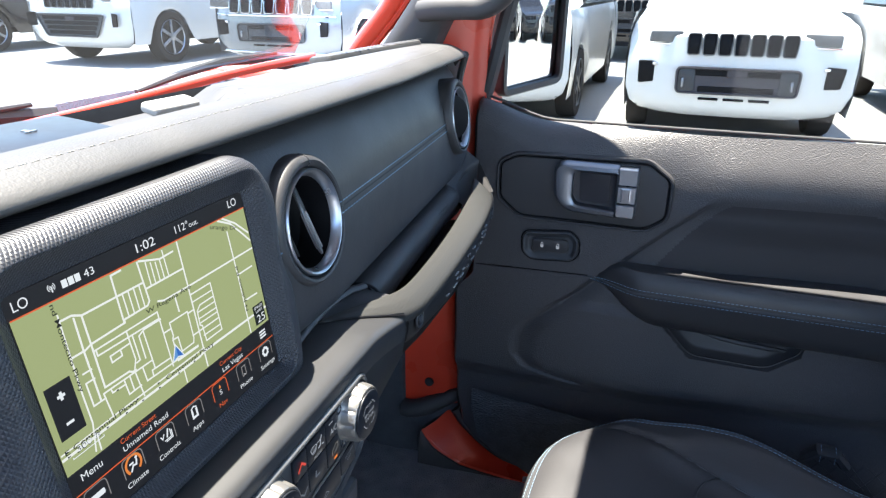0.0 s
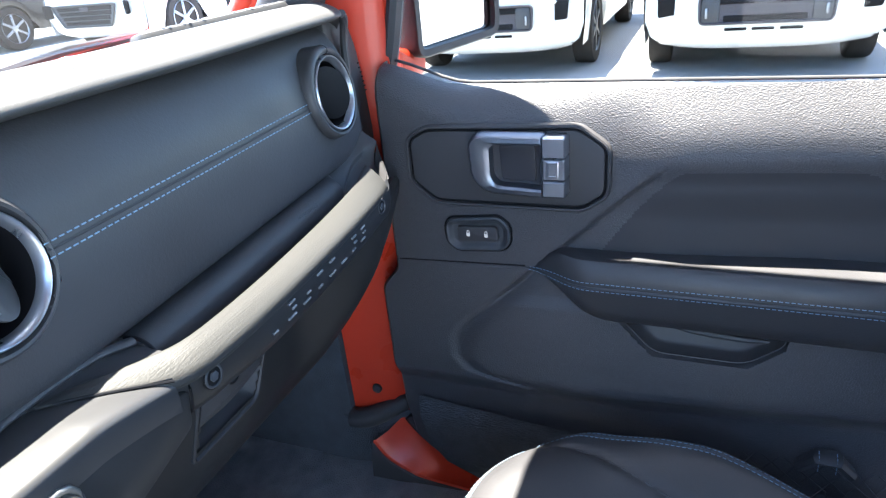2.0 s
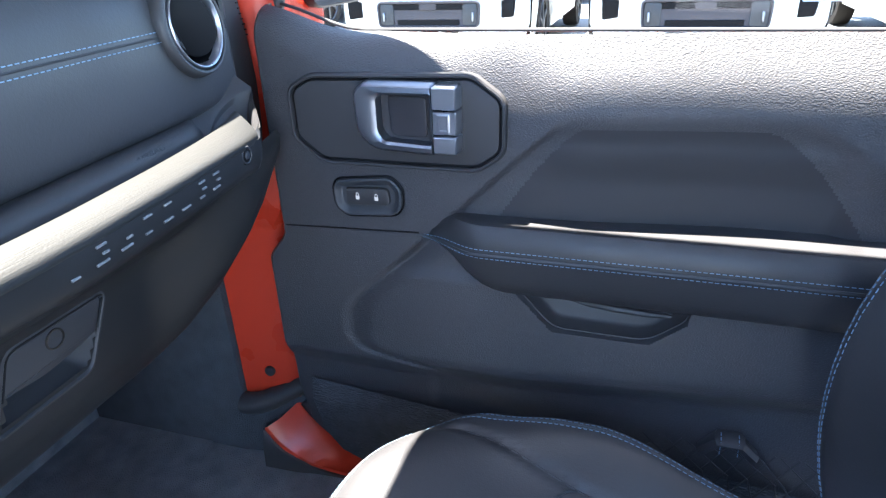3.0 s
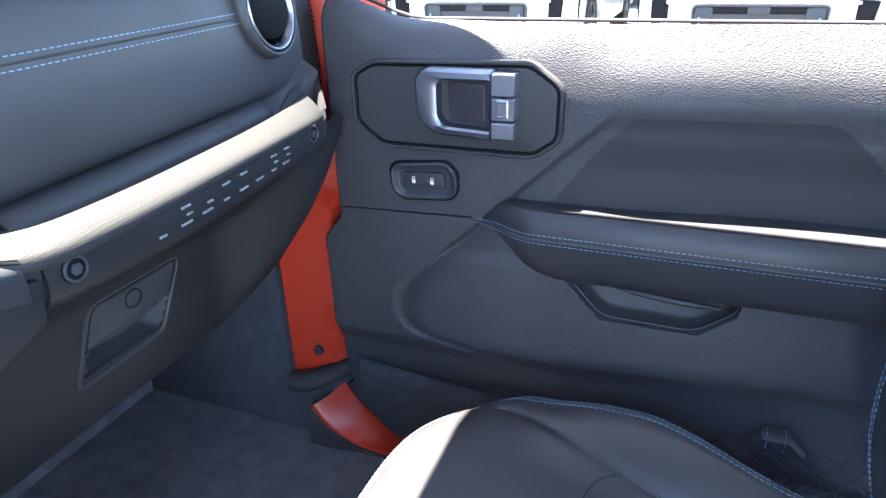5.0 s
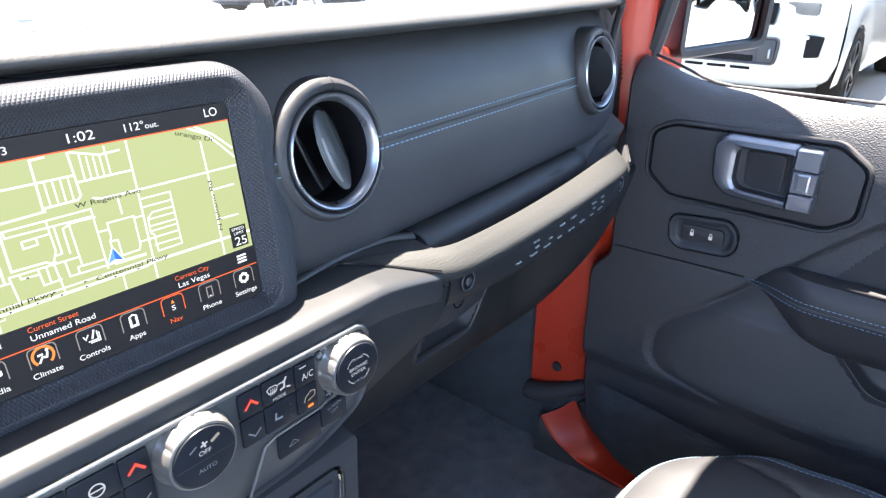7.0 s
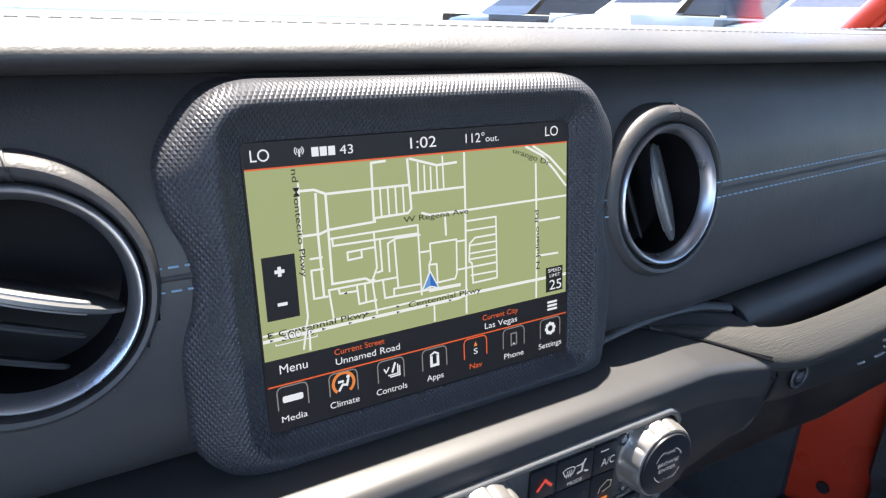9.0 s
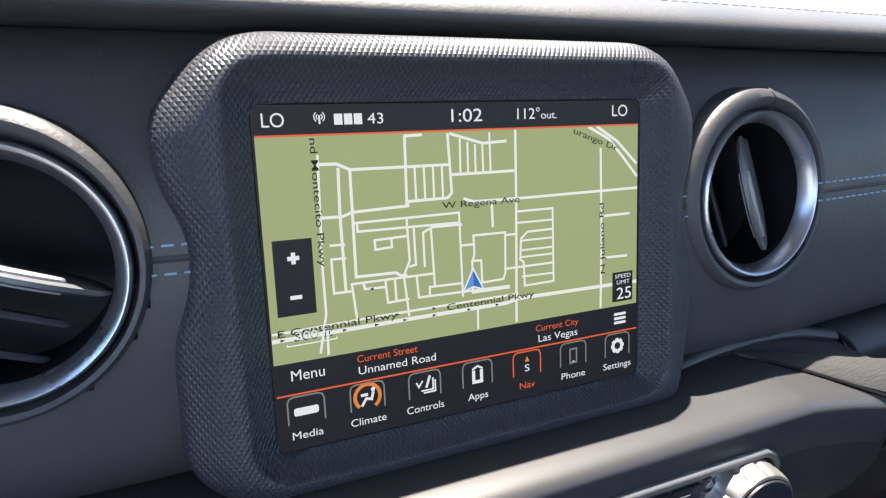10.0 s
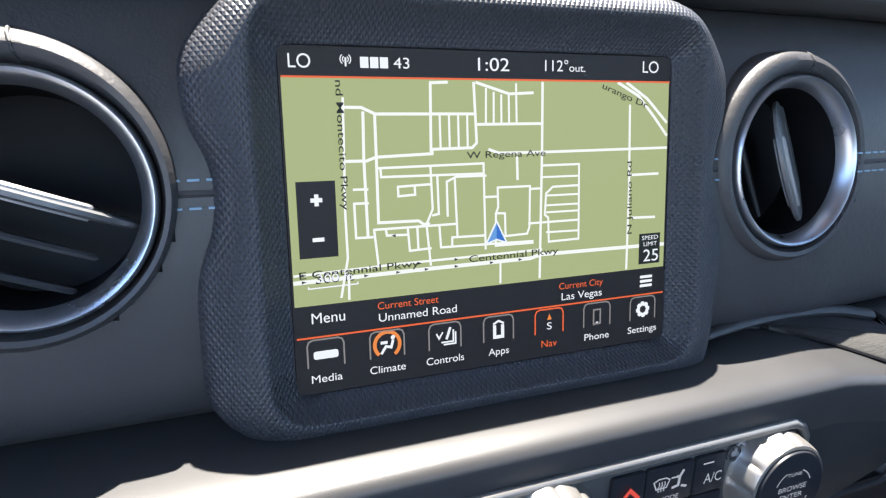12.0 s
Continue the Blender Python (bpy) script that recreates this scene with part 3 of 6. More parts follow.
end_o = corner_round([(0.690, 0.985), (0.765, 0.985), (0.778, 1.02), (0.783, 1.085), (0.776, 1.150), (0.766, 1.205), (0.742, 1.258), (0.690, 1.262)], 0.012)
part("end_panel", plate(end_o, 0.010, facing(0, 0.070, 0), 0.003), PLASTIC, dash, "black panel closing the dash beside the door")
for k in range(7):
    part("end_slot", box((0.004, 0.002, 0.0016), (0.764 + 0.0018 * k, 0.0596, 1.185 - 0.0065 * k)), GRILLE_BLACK, dash)
part("end_cover", box((0.012, 0.22, 0.20), (0.718, 0.19, 1.13), 0.004), PLASTIC, dash, "black end cover of the dash")
part("corner_trim", box((0.09, 0.24, 0.02), (0.735, 0.255, 1.205), 0.006), PLASTIC, dash, "black corner trim at the windscreen")
part("kick_panel", box((0.02, 0.40, 0.78), (0.772, 0.375, 0.80), 0.006), SHADED_CARPET, dash, "carpeted kick panel in the footwell")

# ledge under the screen
ledge_line = smooth_line([(0, 0.012, 1.081), (0, -0.020, 1.0800), (0, -0.040, 1.0792), (0, -0.0505, 1.0772), (0, -0.0555, 1.0738), (0, -0.0566, 1.0690), (0, -0.0566, 1.0640), (0, -0.0558, 1.0575), (0, -0.0546, 1.0510)], 4)
def seam_y(x):
    """Where the ledge ends against the padded handle, right of the screen."""
    for x0, x1, a, b in ((0.162, 0.169, 0.012, -0.007), (0.169, 0.191, -0.007, -0.0272), (0.191, 0.212, -0.0272, -0.0425), (0.212, 0.233, -0.0425, -0.0562)):
        if x < x1:
            return a + (b - a) * max(0.0, (x - x0) / (x1 - x0))
    return -0.0562
xs = [-0.72 + 0.865 * i / 30 for i in range(31)] + [0.150 + 0.082 * i / 24 for i in range(25)]
part("ledge", loft([[Vector((x, min(p.y, seam_y(x)), p.z - 0.0125 * max(0.0, (x - 0.165) / 0.067) ** 1.3 * step(0.0, -0.045, min(p.y, seam_y(x))))) for p in ledge_line] for x in xs]), LEDGE_PLASTIC, dash, "black plastic ledge lit by the sun")
part("ledge_joint", tube([(0.166, -0.0035, 1.0822), (0.180, -0.0170, 1.0806), (0.191, -0.0270, 1.0786), (0.212, -0.0422, 1.0725), (0.2325, -0.0560, 1.0658)], 0.0012, 6), GRILLE_BLACK, dash, "dark joint between ledge and handle")
body = corner_round([(-0.72, 0.90), (-0.14, 0.90), (0.060, 0.958), (0.142, 0.989), (0.200, 1.010), (0.2425, 1.027), (0.2440, 1.0610), (0.225, 1.0640), (-0.72, 1.066)], [0.01, 0.03, 0.03, 0.02, 0.02, 0.006, 0.006, 0.02, 0.01])
part("stack_surround", plate(body, 0.075, facing(0, 0.0195, 1.062, -9) @ pose(0, -1.062, 0), 0.0025), SHADED_PLASTIC, dash, "black centre stack surround")

# ---- round air vents ----
def air_vent(x, y, z, turn, tilt, label, swing=35, offs=(-0.013, 0.020), shut=False, size=1.0):
    th = empty("air_vent", (x, y, z), label, "air vent", "round air vents")
    m = facing(x, y + 0.003, z, 8, turn) @ Matrix.Scale(size, 4)
    brow = lambda r, u: [q + Vector((-0.0030, 0.0022)) * u for q in disc(r)]
    hood_r = [(brow(0.0555, 1.0), -0.030), (brow(0.0538, 1.0), 0.000), (brow(0.0530, 1.0), 0.0040), (brow(0.0515, 0.8), 0.0072), (brow(0.0492, 0.5), 0.0086), (brow(0.0468, 0.3), 0.0078), (disc(0.0452), 0.0052), (disc(0.0447), 0.001), (disc(0.0434), -0.001)]
    n_at = 22
    part("hood_seam", tube([tuple(m @ Vector((o[n_at].x, o[n_at].y, d + 0.0001))) for o, d in hood_r[1:]], 0.0007, 6), RUBBER, th, "dark seam across the hood")
    part("hood", rings(hood_r, m, (False, False)), LEATHER, th, "leather-wrapped round hood")
    ring = [(disc(0.0438), -0.0005), (disc(0.0437), 0.0058), (disc(0.0432), 0.0074), (disc(0.0424), 0.0081), (disc(0.0415), 0.0078), (disc(0.0408), 0.0068), (disc(0.0404), 0.0064), (disc(0.0390), 0.0036), (disc(0.0378), 0.0006), (disc(0.0376), -0.0006)]
    part("trim_ring", rings(ring, m, (False, False)), SILVER, th, "satin silver ring")
    well = [(disc(0.0377), -0.0002), (disc(0.0374), -0.006), (disc(0.0366), -0.030), (disc(0.028), -0.034)]
    part("barrel", rings(well, m, (False, True)), GRILLE_BLACK, th, "dark inner barrel")
    v = m @ pose(0.005, 0, -0.004, 0, 0, tilt) @ pose(0, 0, 0, 0, swing, 0)
    blade = [Vector((0.0250 * math.cos(a), 0.0325 * math.sin(a))) for a in (math.tau * i / 40 for i in range(40))]
    part("vane", rings([(inset(blade, 0.002), -0.0016), (blade, -0.0008), (blade, 0.0008), (inset(blade, 0.002), 0.0016)], v, (True, True)), GRILLE_BLACK if shut else GREY_VANE, th, "dark plastic vane" if shut else "grey plastic vane")
    rib = [Vector((0.0024 * math.cos(a) - 0.020 + 9.0 * (0.019 * math.sin(a)) ** 2, 0.019 * math.sin(a))) for a in (math.tau * i / 24 for i in range(24))]
    if shut:
        for off, wide in ((0.006, 0.030), (0.0155, 0.027)):
            arc = [tuple(m @ Vector((off + 0.010 * math.cos(a), wide * math.sin(a), -0.006))) for a in (radians(-70 + 140 * i / 16) for i in range(17))]
            part("slat", tube(arc, 0.0011, 6), GREY_VANE, th, "thin curved slat")
    part("vane_tab", rings([(inset(rib, 0.0006), -0.0024), (rib, -0.0014), (rib, 0.0024), (inset(rib, 0.0008), 0.0032)], v, (True, True)), DARK if shut else PALE_VANE_GLINT, th, "finger tab on the vane's edge")
    for off, r in zip(offs, (0.027, 0.024)):
        blade2 = [Vector((0.0042 * math.cos(a), r * math.sin(a))) for a in (math.tau * i / 32 for i in range(32))]
        part("slat", rings([(inset(blade2, 0.001), -0.0012), (blade2, 0), (inset(blade2, 0.001), 0.0012)], m @ pose(0, 0, 0, 0, 0, tilt) @ pose(off, 0, -0.014, 0, swing, 0), (True, True)), DARK, th)
    return th


air_vent(0.1705, -0.0018, 1.1715, 2, 21, "round air vent with silver ring and tilted black vane")
air_vent(-0.1712, -0.003, 1.1705, -2, 70, "round air vent with silver ring and level black vanes", 95, (-0.015, -0.029), False, 0.975)
air_vent(0.6280, 0.0225, 1.1745, 4, 16, "round air vent with silver ring at the dash end", -38, (0.010, 0.022), True)

# ---- infotainment screen ----
LEAN = 7.4
SCREEN = facing(0, -0.0073, 1.1545, LEAN)
screen = empty("touchscreen", (0, 0.0, 1.07), "touchscreen showing a green street map in a knurled black bezel", "touchscreen")
right_side = [(0.1125, -0.0825), (0.1185, -0.0520), (0.1215, -0.0150), (0.1130, 0.005), (0.1120, 0.024), (0.1200, 0.043), (0.1192, 0.064), (0.0955, 0.0928)]
left_side = [(-0.0955, 0.0928), (-0.1192, 0.064), (-0.1198, 0.043), (-0.1115, 0.024), (-0.1125, 0.005), (-0.1200, -0.013), (-0.1190, -0.066), (-0.097, -0.083)]
outer = corner_round(right_side + left_side, [0.008, 0.02, 0.012, 0.012, 0.012, 0.012, 0.02, 0.022, 0.022, 0.02, 0.012, 0.012, 0.012, 0.012, 0.02, 0.02], 6)
ridge = corner_round([(-0.0975, -0.0710), (0.0975, -0.0710), (0.0975, 0.0825), (-0.0975, 0.0825)], 0.018, 8)
rim = corner_round([(-0.0868, -0.0628), (0.0868, -0.0628), (0.0868, 0.0675), (-0.0868, 0.0675)], 0.004, 6)
BEZEL_HUB = Vector((0, 0.0045))
def spoke_points(poly, n=288):
    """Where rays from the bezel's middle cross an outline, so that all its rings have matching points."""
    got = []
    for i in range(n):
        d = Vector((math.cos(math.tau * (i + 0.5) / n), math.sin(math.tau * (i + 0.5) / n)))
        best = 0.0
        for a, b in zip(poly, poly[1:] + poly[:1]):
            a, e = Vector(a) - BEZEL_HUB, Vector(b) - Vector(a)
            den = d.cross(e)
            if abs(den) > 1e-12 and -1e-6 <= a.cross(d) / den <= 1 + 1e-6:
                best = max(best, a.cross(e) / den)
        got.append(BEZEL_HUB + d * best)
    return got
edge_o, edge_r, edge_i = spoke_points(outer), spoke_points(ridge), spoke_points(rim)
mix_or = lambda u: [a.lerp(b, u) for a, b in zip(edge_o, edge_r)]
mix_ri = lambda u: [a.lerp(b, u) for a, b in zip(edge_r, edge_i)]
bez = [([p * 1.03 for p in edge_o], -0.04), ([p * 1.010 for p in edge_o], -0.008), (edge_o, -0.0010), (mix_or(0.06), 0.0022), (mix_or(0.22), 0.0055), (mix_or(0.45), 0.0085), (mix_or(0.70), 0.0105), (mix_or(0.88), 0.0114), (mix_or(0.97), 0.0114), (mix_ri(0.03), 0.0108), (mix_ri(0.14), 0.0090), (mix_ri(0.55), 0.0040), (mix_ri(0.96), 0.0010), (edge_i, -0.002)]
bm = rings(bez, SCREEN, (False, False))
uv = bm.loops.layers.uv.new("lengths")
to_plane = SCREEN.inverted()
for f in bm.faces:
    for lp in f.loops:
        q = to_plane @ lp.vert.co
        lp[uv].uv = (q.x, q.y)
part("bezel", bm, KNURL, screen, "knurled black plastic bezel")
disp = corner_round([(-0.0868, -0.0628), (0.0868, -0.0628), (0.0868, 0.0675), (-0.0868, 0.0675)], 0.003)
SCREEN_BLACK = glow("screen_black", (0.5, 0.42, 0.44), 0.0014)
MAP_GREEN = glow("map_green", (0.46, 0.51, 0.215), 0.068)
display = part("display", rings([(disp, -0.004), (disp, 0.0005)], SCREEN, (True, True)), SCREEN_BLACK, screen, "lit display", smooth=False)
map_area = [Vector(p) for p in ((-0.0860, -0.0278), (0.0860, -0.0278), (0.0860, 0.0564), (-0.0860, 0.0564))]
part("map", rings([(map_area, 0.0006), (map_area, 0.0008)], SCREEN, (True, True)), MAP_GREEN, display, "green street map", smooth=False)

# ---- climate panel ----
climate = empty("climate_panel", (0, -0.05, 1.0), "satin grey climate panel with black buttons and two silver knobs", "control panel")
pan = corner_round([(-0.150, 0.955), (0.085, 0.965), (0.142, 0.988), (0.147, 1.044), (0.136, 1.0555), (-0.150, 1.0555)], [0.02, 0.03, 0.02, 0.012, 0.014, 0.012])
PANEL = facing(0, -0.045, 0)
part("frame", rings([(pan, -0.030), (pan, 0.008), (inset(pan, 0.0015), 0.0095), (inset(pan, 0.003), 0.008), (inset(pan, 0.0035), 0.006)], PANEL, (False, True)), PLASTIC, climate, "black outer frame")
strip = [(-0.1465, 1.0535), (0.1335, 1.0535), (0.1395, 1.0505), (0.1432, 1.0445), (0.1440, 1.037)]
part("top_strip", tube([tuple(PANEL @ Vector((u, v, 0.0080))) for u, v in strip], [0.0026, 0.0026, 0.0025, 0.0022, 0.0012], 10, up=(0, 1, 0)), KNOB_SILVER, climate, "satin silver strip along the panel")
part("face", plate(inset(pan, 0.0036), 0.0065, PANEL, 0.001), PANEL_GREY, climate, "satin grey face plate")
KNOB_OUT = 0.0165
def knob(x, z, r):
    m = facing(x, -0.050, z)
    def grip(rr, d):
        """Broad lands with narrow flutes between them."""
        return [Vector(((rr - dd) * math.cos(math.tau * i / 120), (rr - dd) * math.sin(math.tau * i / 120))) for i, dd in ((i, d * (0, 0, 0, 0, 0, 0, 0, 0.45, 1, 0.45)[i % 10]) for i in range(120))]
    k = part("knob", rings([(disc(r * 1.07, 120), 0), (disc(r * 1.065, 120), 0.0012), (grip(r * 1.03, 0), 0.0028), (grip(r * 1.01, 0.0011), 0.0040), (grip(r * 0.965, 0.0012), 0.0110), (grip(r * 0.94, 0.0007), 0.0134), (disc(r * 0.91, 120), 0.0147), (disc(r * 0.86, 120), 0.0151), (disc(r * 0.84, 120), 0.0145)], m, (False, True)), KNOB_SILVER, climate, "satin silver rotary knob")
    part("cap", plate(disc(r * 0.825, 64), KNOB_OUT - 0.0142, m @ pose(0, 0, 0.0142), 0.0008), SWITCH_BLACK, k, "black cap with white legend")
    return k
RIGHT_KNOB, LEFT_KNOB = (0.1222, 1.0288), (0.001, 1.0300)
knob(*RIGHT_KNOB, 0.0236)
knob(*LEFT_KNOB, 0.0240)

# ---- grab handle ----
# the padded top, station by station: x, then y and z of its far edge and of its near edge
GRIP = [(0.168, -0.0050, 1.0836, -0.0075, 1.0832), (0.191, -0.0120, 1.0835, -0.0272, 1.0793), (0.212, -0.0210, 1.0825, -0.0425, 1.0733), (0.234, -0.0310, 1.0810, -0.0570, 1.0668), (0.270, -0.0405, 1.0790, -0.0655, 1.0660), (0.350, -0.0375, 1.0775, -0.0650, 1.0665), (0.430, -0.0310, 1.0775, -0.0615, 1.0680), (0.500, -0.0225, 1.0770, -0.0560, 1.0685), (0.570, -0.0130, 1.0780, -0.0460, 1.0665), (0.610, -0.0050, 1.0805, -0.0385, 1.0645), (0.640, 0.0010, 1.0850, -0.0340, 1.0630)]
grab = empty("grab_handle", (0.43, -0.05, 1.06), "long padded grab handle across the dash, sunlit on top", "grab handle")
grip = smooth_line([(x, yb, zb) for x, yb, zb, yf, zf in GRIP], 5)
grip_f = smooth_line([(x, yf, zf) for x, yb, zb, yf, zf in GRIP], 5)
secs = []
for i, (q, f) in enumerate(zip(grip, grip_f)):
    thick = 0.0095 * step(0, 16, i) + 0.002
    across, down = f - q, Vector((0, 0.10, -1)).normalized() * thick
    r = min(0.3, 0.007 / max(across.length, 0.004))
    slant = Vector((-0.012 * step(0.60, 0.64, q.x), 0, 0))
    ring = [q + down * 0.7, q + down * 0.30, q + across * r * 0.35 + down * 0.02, q + across * r * 1.2 - down * 0.06, q + across * 0.5 - down * 0.10, q + across * (1 - r * 1.2) - down * 0.05, q + across * (1 - r * 0.35) + down * 0.08, f + down * 0.35, f + down * 0.8, f - across * r + down, q + across * r + down]
    secs.append([v + slant * ((v - q).dot(across) / max(across.length_squared, 1e-9)) for v in smooth_line(ring, 3, closed=True)])
part("bar", loft(secs, closed_u=True, caps=True), RIBBED, grab, "ribbed padded bar")
# the backing panel hangs from the padded top's near edge and turns the corner at the door
near_edge = smooth_line([(0.205, -0.046, 1.0715)] + [(x, yf, zf) for x, yb, zb, yf, zf in GRIP[3:-1]] + [(0.628, -0.0365, 1.0640), (0.6385, -0.0310, 1.0665), (0.655, -0.0185, 1.0765), (0.672, -0.0050, 1.0870), (0.688, 0.0060, 1.0960)], 5)
drop_line = [(0.010, 0.002), (0.0022, 0.0065), (0.0015, 0.0110), (0.0022, 0.0220), (0.0042, 0.0330), (0.0080, 0.0410), (0.0150, 0.0458), (0.0340, 0.0480), (0.0700, 0.0540)]
def fascia_at(x, down):
    """A place on the backing panel at x, so far under the padded edge."""
    a, b = next((a, b) for a, b in zip(near_edge, near_edge[1:]) if a.x <= x <= b.x)
    q = a.lerp(b, (x - a.x) / (b.x - a.x))
    o = next(p[0] + (r[0] - p[0]) * (down - p[1]) / (r[1] - p[1]) for p, r in zip(drop_line, drop_line[1:]) if p[1] <= down <= r[1])
    return Vector((x, q.y + o + 0.0055 * step(0.36, 0.27, x), q.z - down))
secs = []
for k, q in enumerate(near_edge):
    along = near_edge[min(k + 1, len(near_edge) - 1)] - near_edge[max(k - 1, 0)]
    back = Vector((-along.y, along.x, 0)).normalized()
    turned = step(0.628, 0.650, q.x)
    q = q + Vector((0, 0.0055 * step(0.36, 0.27, q.x), 0))
    secs.append([q + back * (o if n else o * (1 - 0.8 * turned)) * (1 - 0.45 * turned) - Vector((0, 0, d * (1 - turned) + turned * (0.0 if n == 0 else d * 1.1 - 0.006))) for n, (o, d) in enumerate(drop_line)])
part("backing", loft(secs), SHADED_PLASTIC, grab, "black backing panel")
part("backing_joint", tube([Vector((0.2450, q.y - 0.0003, q.z)) for q in (fascia_at(0.2450, 0.006 + 0.0055 * k) for k in range(8))], 0.0012, 6), GRILLE_BLACK, grab, "dark joint beside the centre stack")
# hollow cup that takes the handle's end
cup_rim = smooth_line([(0.592, 0.004, 1.0570), (0.600, 0.012, 1.0615), (0.622, 0.022, 1.0715), (0.650, 0.026, 1.0850), (0.674, 0.019, 1.0955), (0.690, 0.0075, 1.0985)], 6)
hollow = Vector((0.640, -0.006, 1.045))
part("end_cup", loft([[q + Vector((-0.004, 0.055, 0.045)), q + Vector((-0.003, 0.034, 0.026)), q + Vector((-0.001, 0.014, 0.010)), q + Vector((0, 0.003, 0.0022)), q, q.lerp(hollow, 0.05) + Vector((0, 0, -0.001)), q.lerp(hollow, 0.12) + Vector((0, 0.004, -0.006)), q.lerp(hollow, 0.45) + Vector((0, 0.002, -0.014)), q.lerp(hollow, 0.95) + Vector((0, 0, -0.012))] for q in cup_rim]), PLASTIC, grab, "black hollow bracket at the handle's end")
cheek_edge = [q for q in near_edge if q.x > 0.637]
part("cup_wall", loft([[q + Vector((0.0012, 0.0010, 0.0004)), q.lerp(hollow, 0.25) + Vector((0, 0.002, 0)), q.lerp(hollow, 0.60), q.lerp(hollow, 0.95) + Vector((0, 0, -0.012))] for q in cheek_edge]), PLASTIC, grab, "inner wall of the hollow bracket")
for x, y, z in (tuple(fascia_at(0.2650, 0.0195)), tuple(fascia_at(0.590, 0.0150))):
    # Flat disc, black to paint the shade of the bolt's recess.
    b = part("bolt", plate(disc(0.0105, 28), 0.0010, facing(x, y, z), 0.0004), GRILLE_BLACK, grab, "bolt on a flat black disc painted as its shaded recess")
    part("bolt_ring", rings([(disc(0.0098, 28), 0.0008), (disc(0.0092, 28), 0.0020), (disc(0.0080, 28), 0.0020), (disc(0.0074, 28), 0.0008)], facing(x, y, z), (False, False)), DARK, b)
    part("bolt_head", plate(disc(0.0045, 6), 0.0015, facing(x, y - 0.0008, z), 0.0004), DARK, b)

# ---- glovebox latch ----
latch = empty("glovebox_latch", (0.38, 0.05, 0.88), "black glovebox latch in a recessed tray", "latch")
lo = corner_round([(0.318, 0.879), (0.422, 0.879), (0.454, 0.952), (0.344, 0.952)], [0.006, 0.010, 0.012, 0.012])
GL = facing(0, 0.0555, 0.915, -7) @ pose(0, -0.915, 0)
part("tray", rings([(inset(lo, -0.0060), -0.008), (inset(lo, -0.0034), 0.0014), (inset(lo, -0.0008), 0.0020), (inset(lo, 0.0008), 0.0004), (inset(lo, 0.003), -0.024), (inset(lo, 0.007), -0.028)], GL, (False, True)), PLASTIC, latch, "recessed tray with a raised lip")
fl = corner_round([(0.3315, 0.911), (0.374, 0.9065), (0.408, 0.910), (0.4365, 0.916), (0.4505, 0.9495), (0.3455, 0.9495)], [0.004, 0.01, 0.01, 0.004, 0.010, 0.010])
part("flap", rings([(fl, -0.024), (fl, -0.0016), (inset(fl, 0.0010), 0.0004), (inset(fl, 0.003), 0.0010)], GL, (False, True)), PLASTIC, latch, "pull flap")
part("flap_joint", tube([tuple(GL @ Vector((q.x, q.y, 0.0))) for q in [Vector((0.3308, 0.909)), Vector((0.3442, 0.947)), Vector((0.349, 0.9512)), Vector((0.445, 0.9512)), Vector((0.4515, 0.948)), Vector((0.4385, 0.918))]], 0.0013, 6), GRILLE_BLACK, latch)
part("lock", rings([(disc(0.0105, 28), 0.0008), (disc(0.0100, 28), 0.0020), (disc(0.0088, 28), 0.0020), (disc(0.0082, 28), 0.0006)], GL @ pose(0.391, 0.936, 0), (False, True)), GLOSS_BLACK, latch, "black key lock")
part("keyhole", box((0.0014, 0.0008, 0.007), (0, 0, 0), 0, 1, GL @ pose(0.391, 0.936, 0.0012, 90, 0, 60)), RUBBER, latch)

# ---- hinge pillar and sill ----
pillar = empty("hinge_pillar", (0.79, 0.12, 0.45), "red painted hinge pillar between the dash and the door", "pillar")
edge = smooth_line([(0, -0.150, 1.80), (0, -0.100, 1.65), (0, -0.035, 1.50), (0, 0.012, 1.38), (0, 0.042, 1.30), (0, 0.048, 1.20), (0, 0.044, 1.00), (0, 0.050, 0.91), (0, 0.075, 0.855), (0, 0.086, 0.75), (0, 0.088, 0.60), (0, 0.09, 0.556)], 6)
secs = [[Vector((0.87 if p.z < 1.19 else 0.808, p.y - 0.020, p.z)), Vector((0.800, p.y - 0.018, p.z)), Vector((0.795, p.y, p.z)), Vector((0.788, p.y + 0.008, p.z)), Vector((0.784, 0.165 if p.z < 1.3 else p.y + 0.095, p.z)), Vector((0.774, 0.178 if p.z < 1.3 else p.y + 0.105, p.z)), Vector((0.772, 0.32 if p.z < 1.19 else (0.185 if p.z < 1.3 else p.y + 0.11), p.z))] for p in edge]
secs = [[q - Vector((0.115 * max(0.0, q.z - 1.30), 0, 0)) for q in row] for row in secs]
part("panel", loft(secs), RED, pillar)
top_e = smooth_line([(0.787, 0.084, 0.545), (0.787, 0.062, 0.517), (0.787, 0.022, 0.482), (0.787, -0.040, 0.450), (0.787, -0.16, 0.438)], 6)
low_e = smooth_line([(0.742, 0.126, 0.520), (0.742, 0.100, 0.487), (0.743, 0.060, 0.465), (0.746, 0.020, 0.452), (0.752, -0.16, 0.435)], 6)
part("sill", loft([[a + Vector((0.012, -0.004, 0.002)), a, a.lerp(q, 0.06) + Vector((0, 0, 0.002)), a.lerp(q, 0.5) + Vector((-0.002, 0, -0.003)), a.lerp(q, 0.92) + Vector((-0.002, 0, -0.002)), q, q + Vector((-0.004, 0.004, -0.02))] for a, q in zip(top_e, low_e)]), RED, pillar, "curved red door sill")
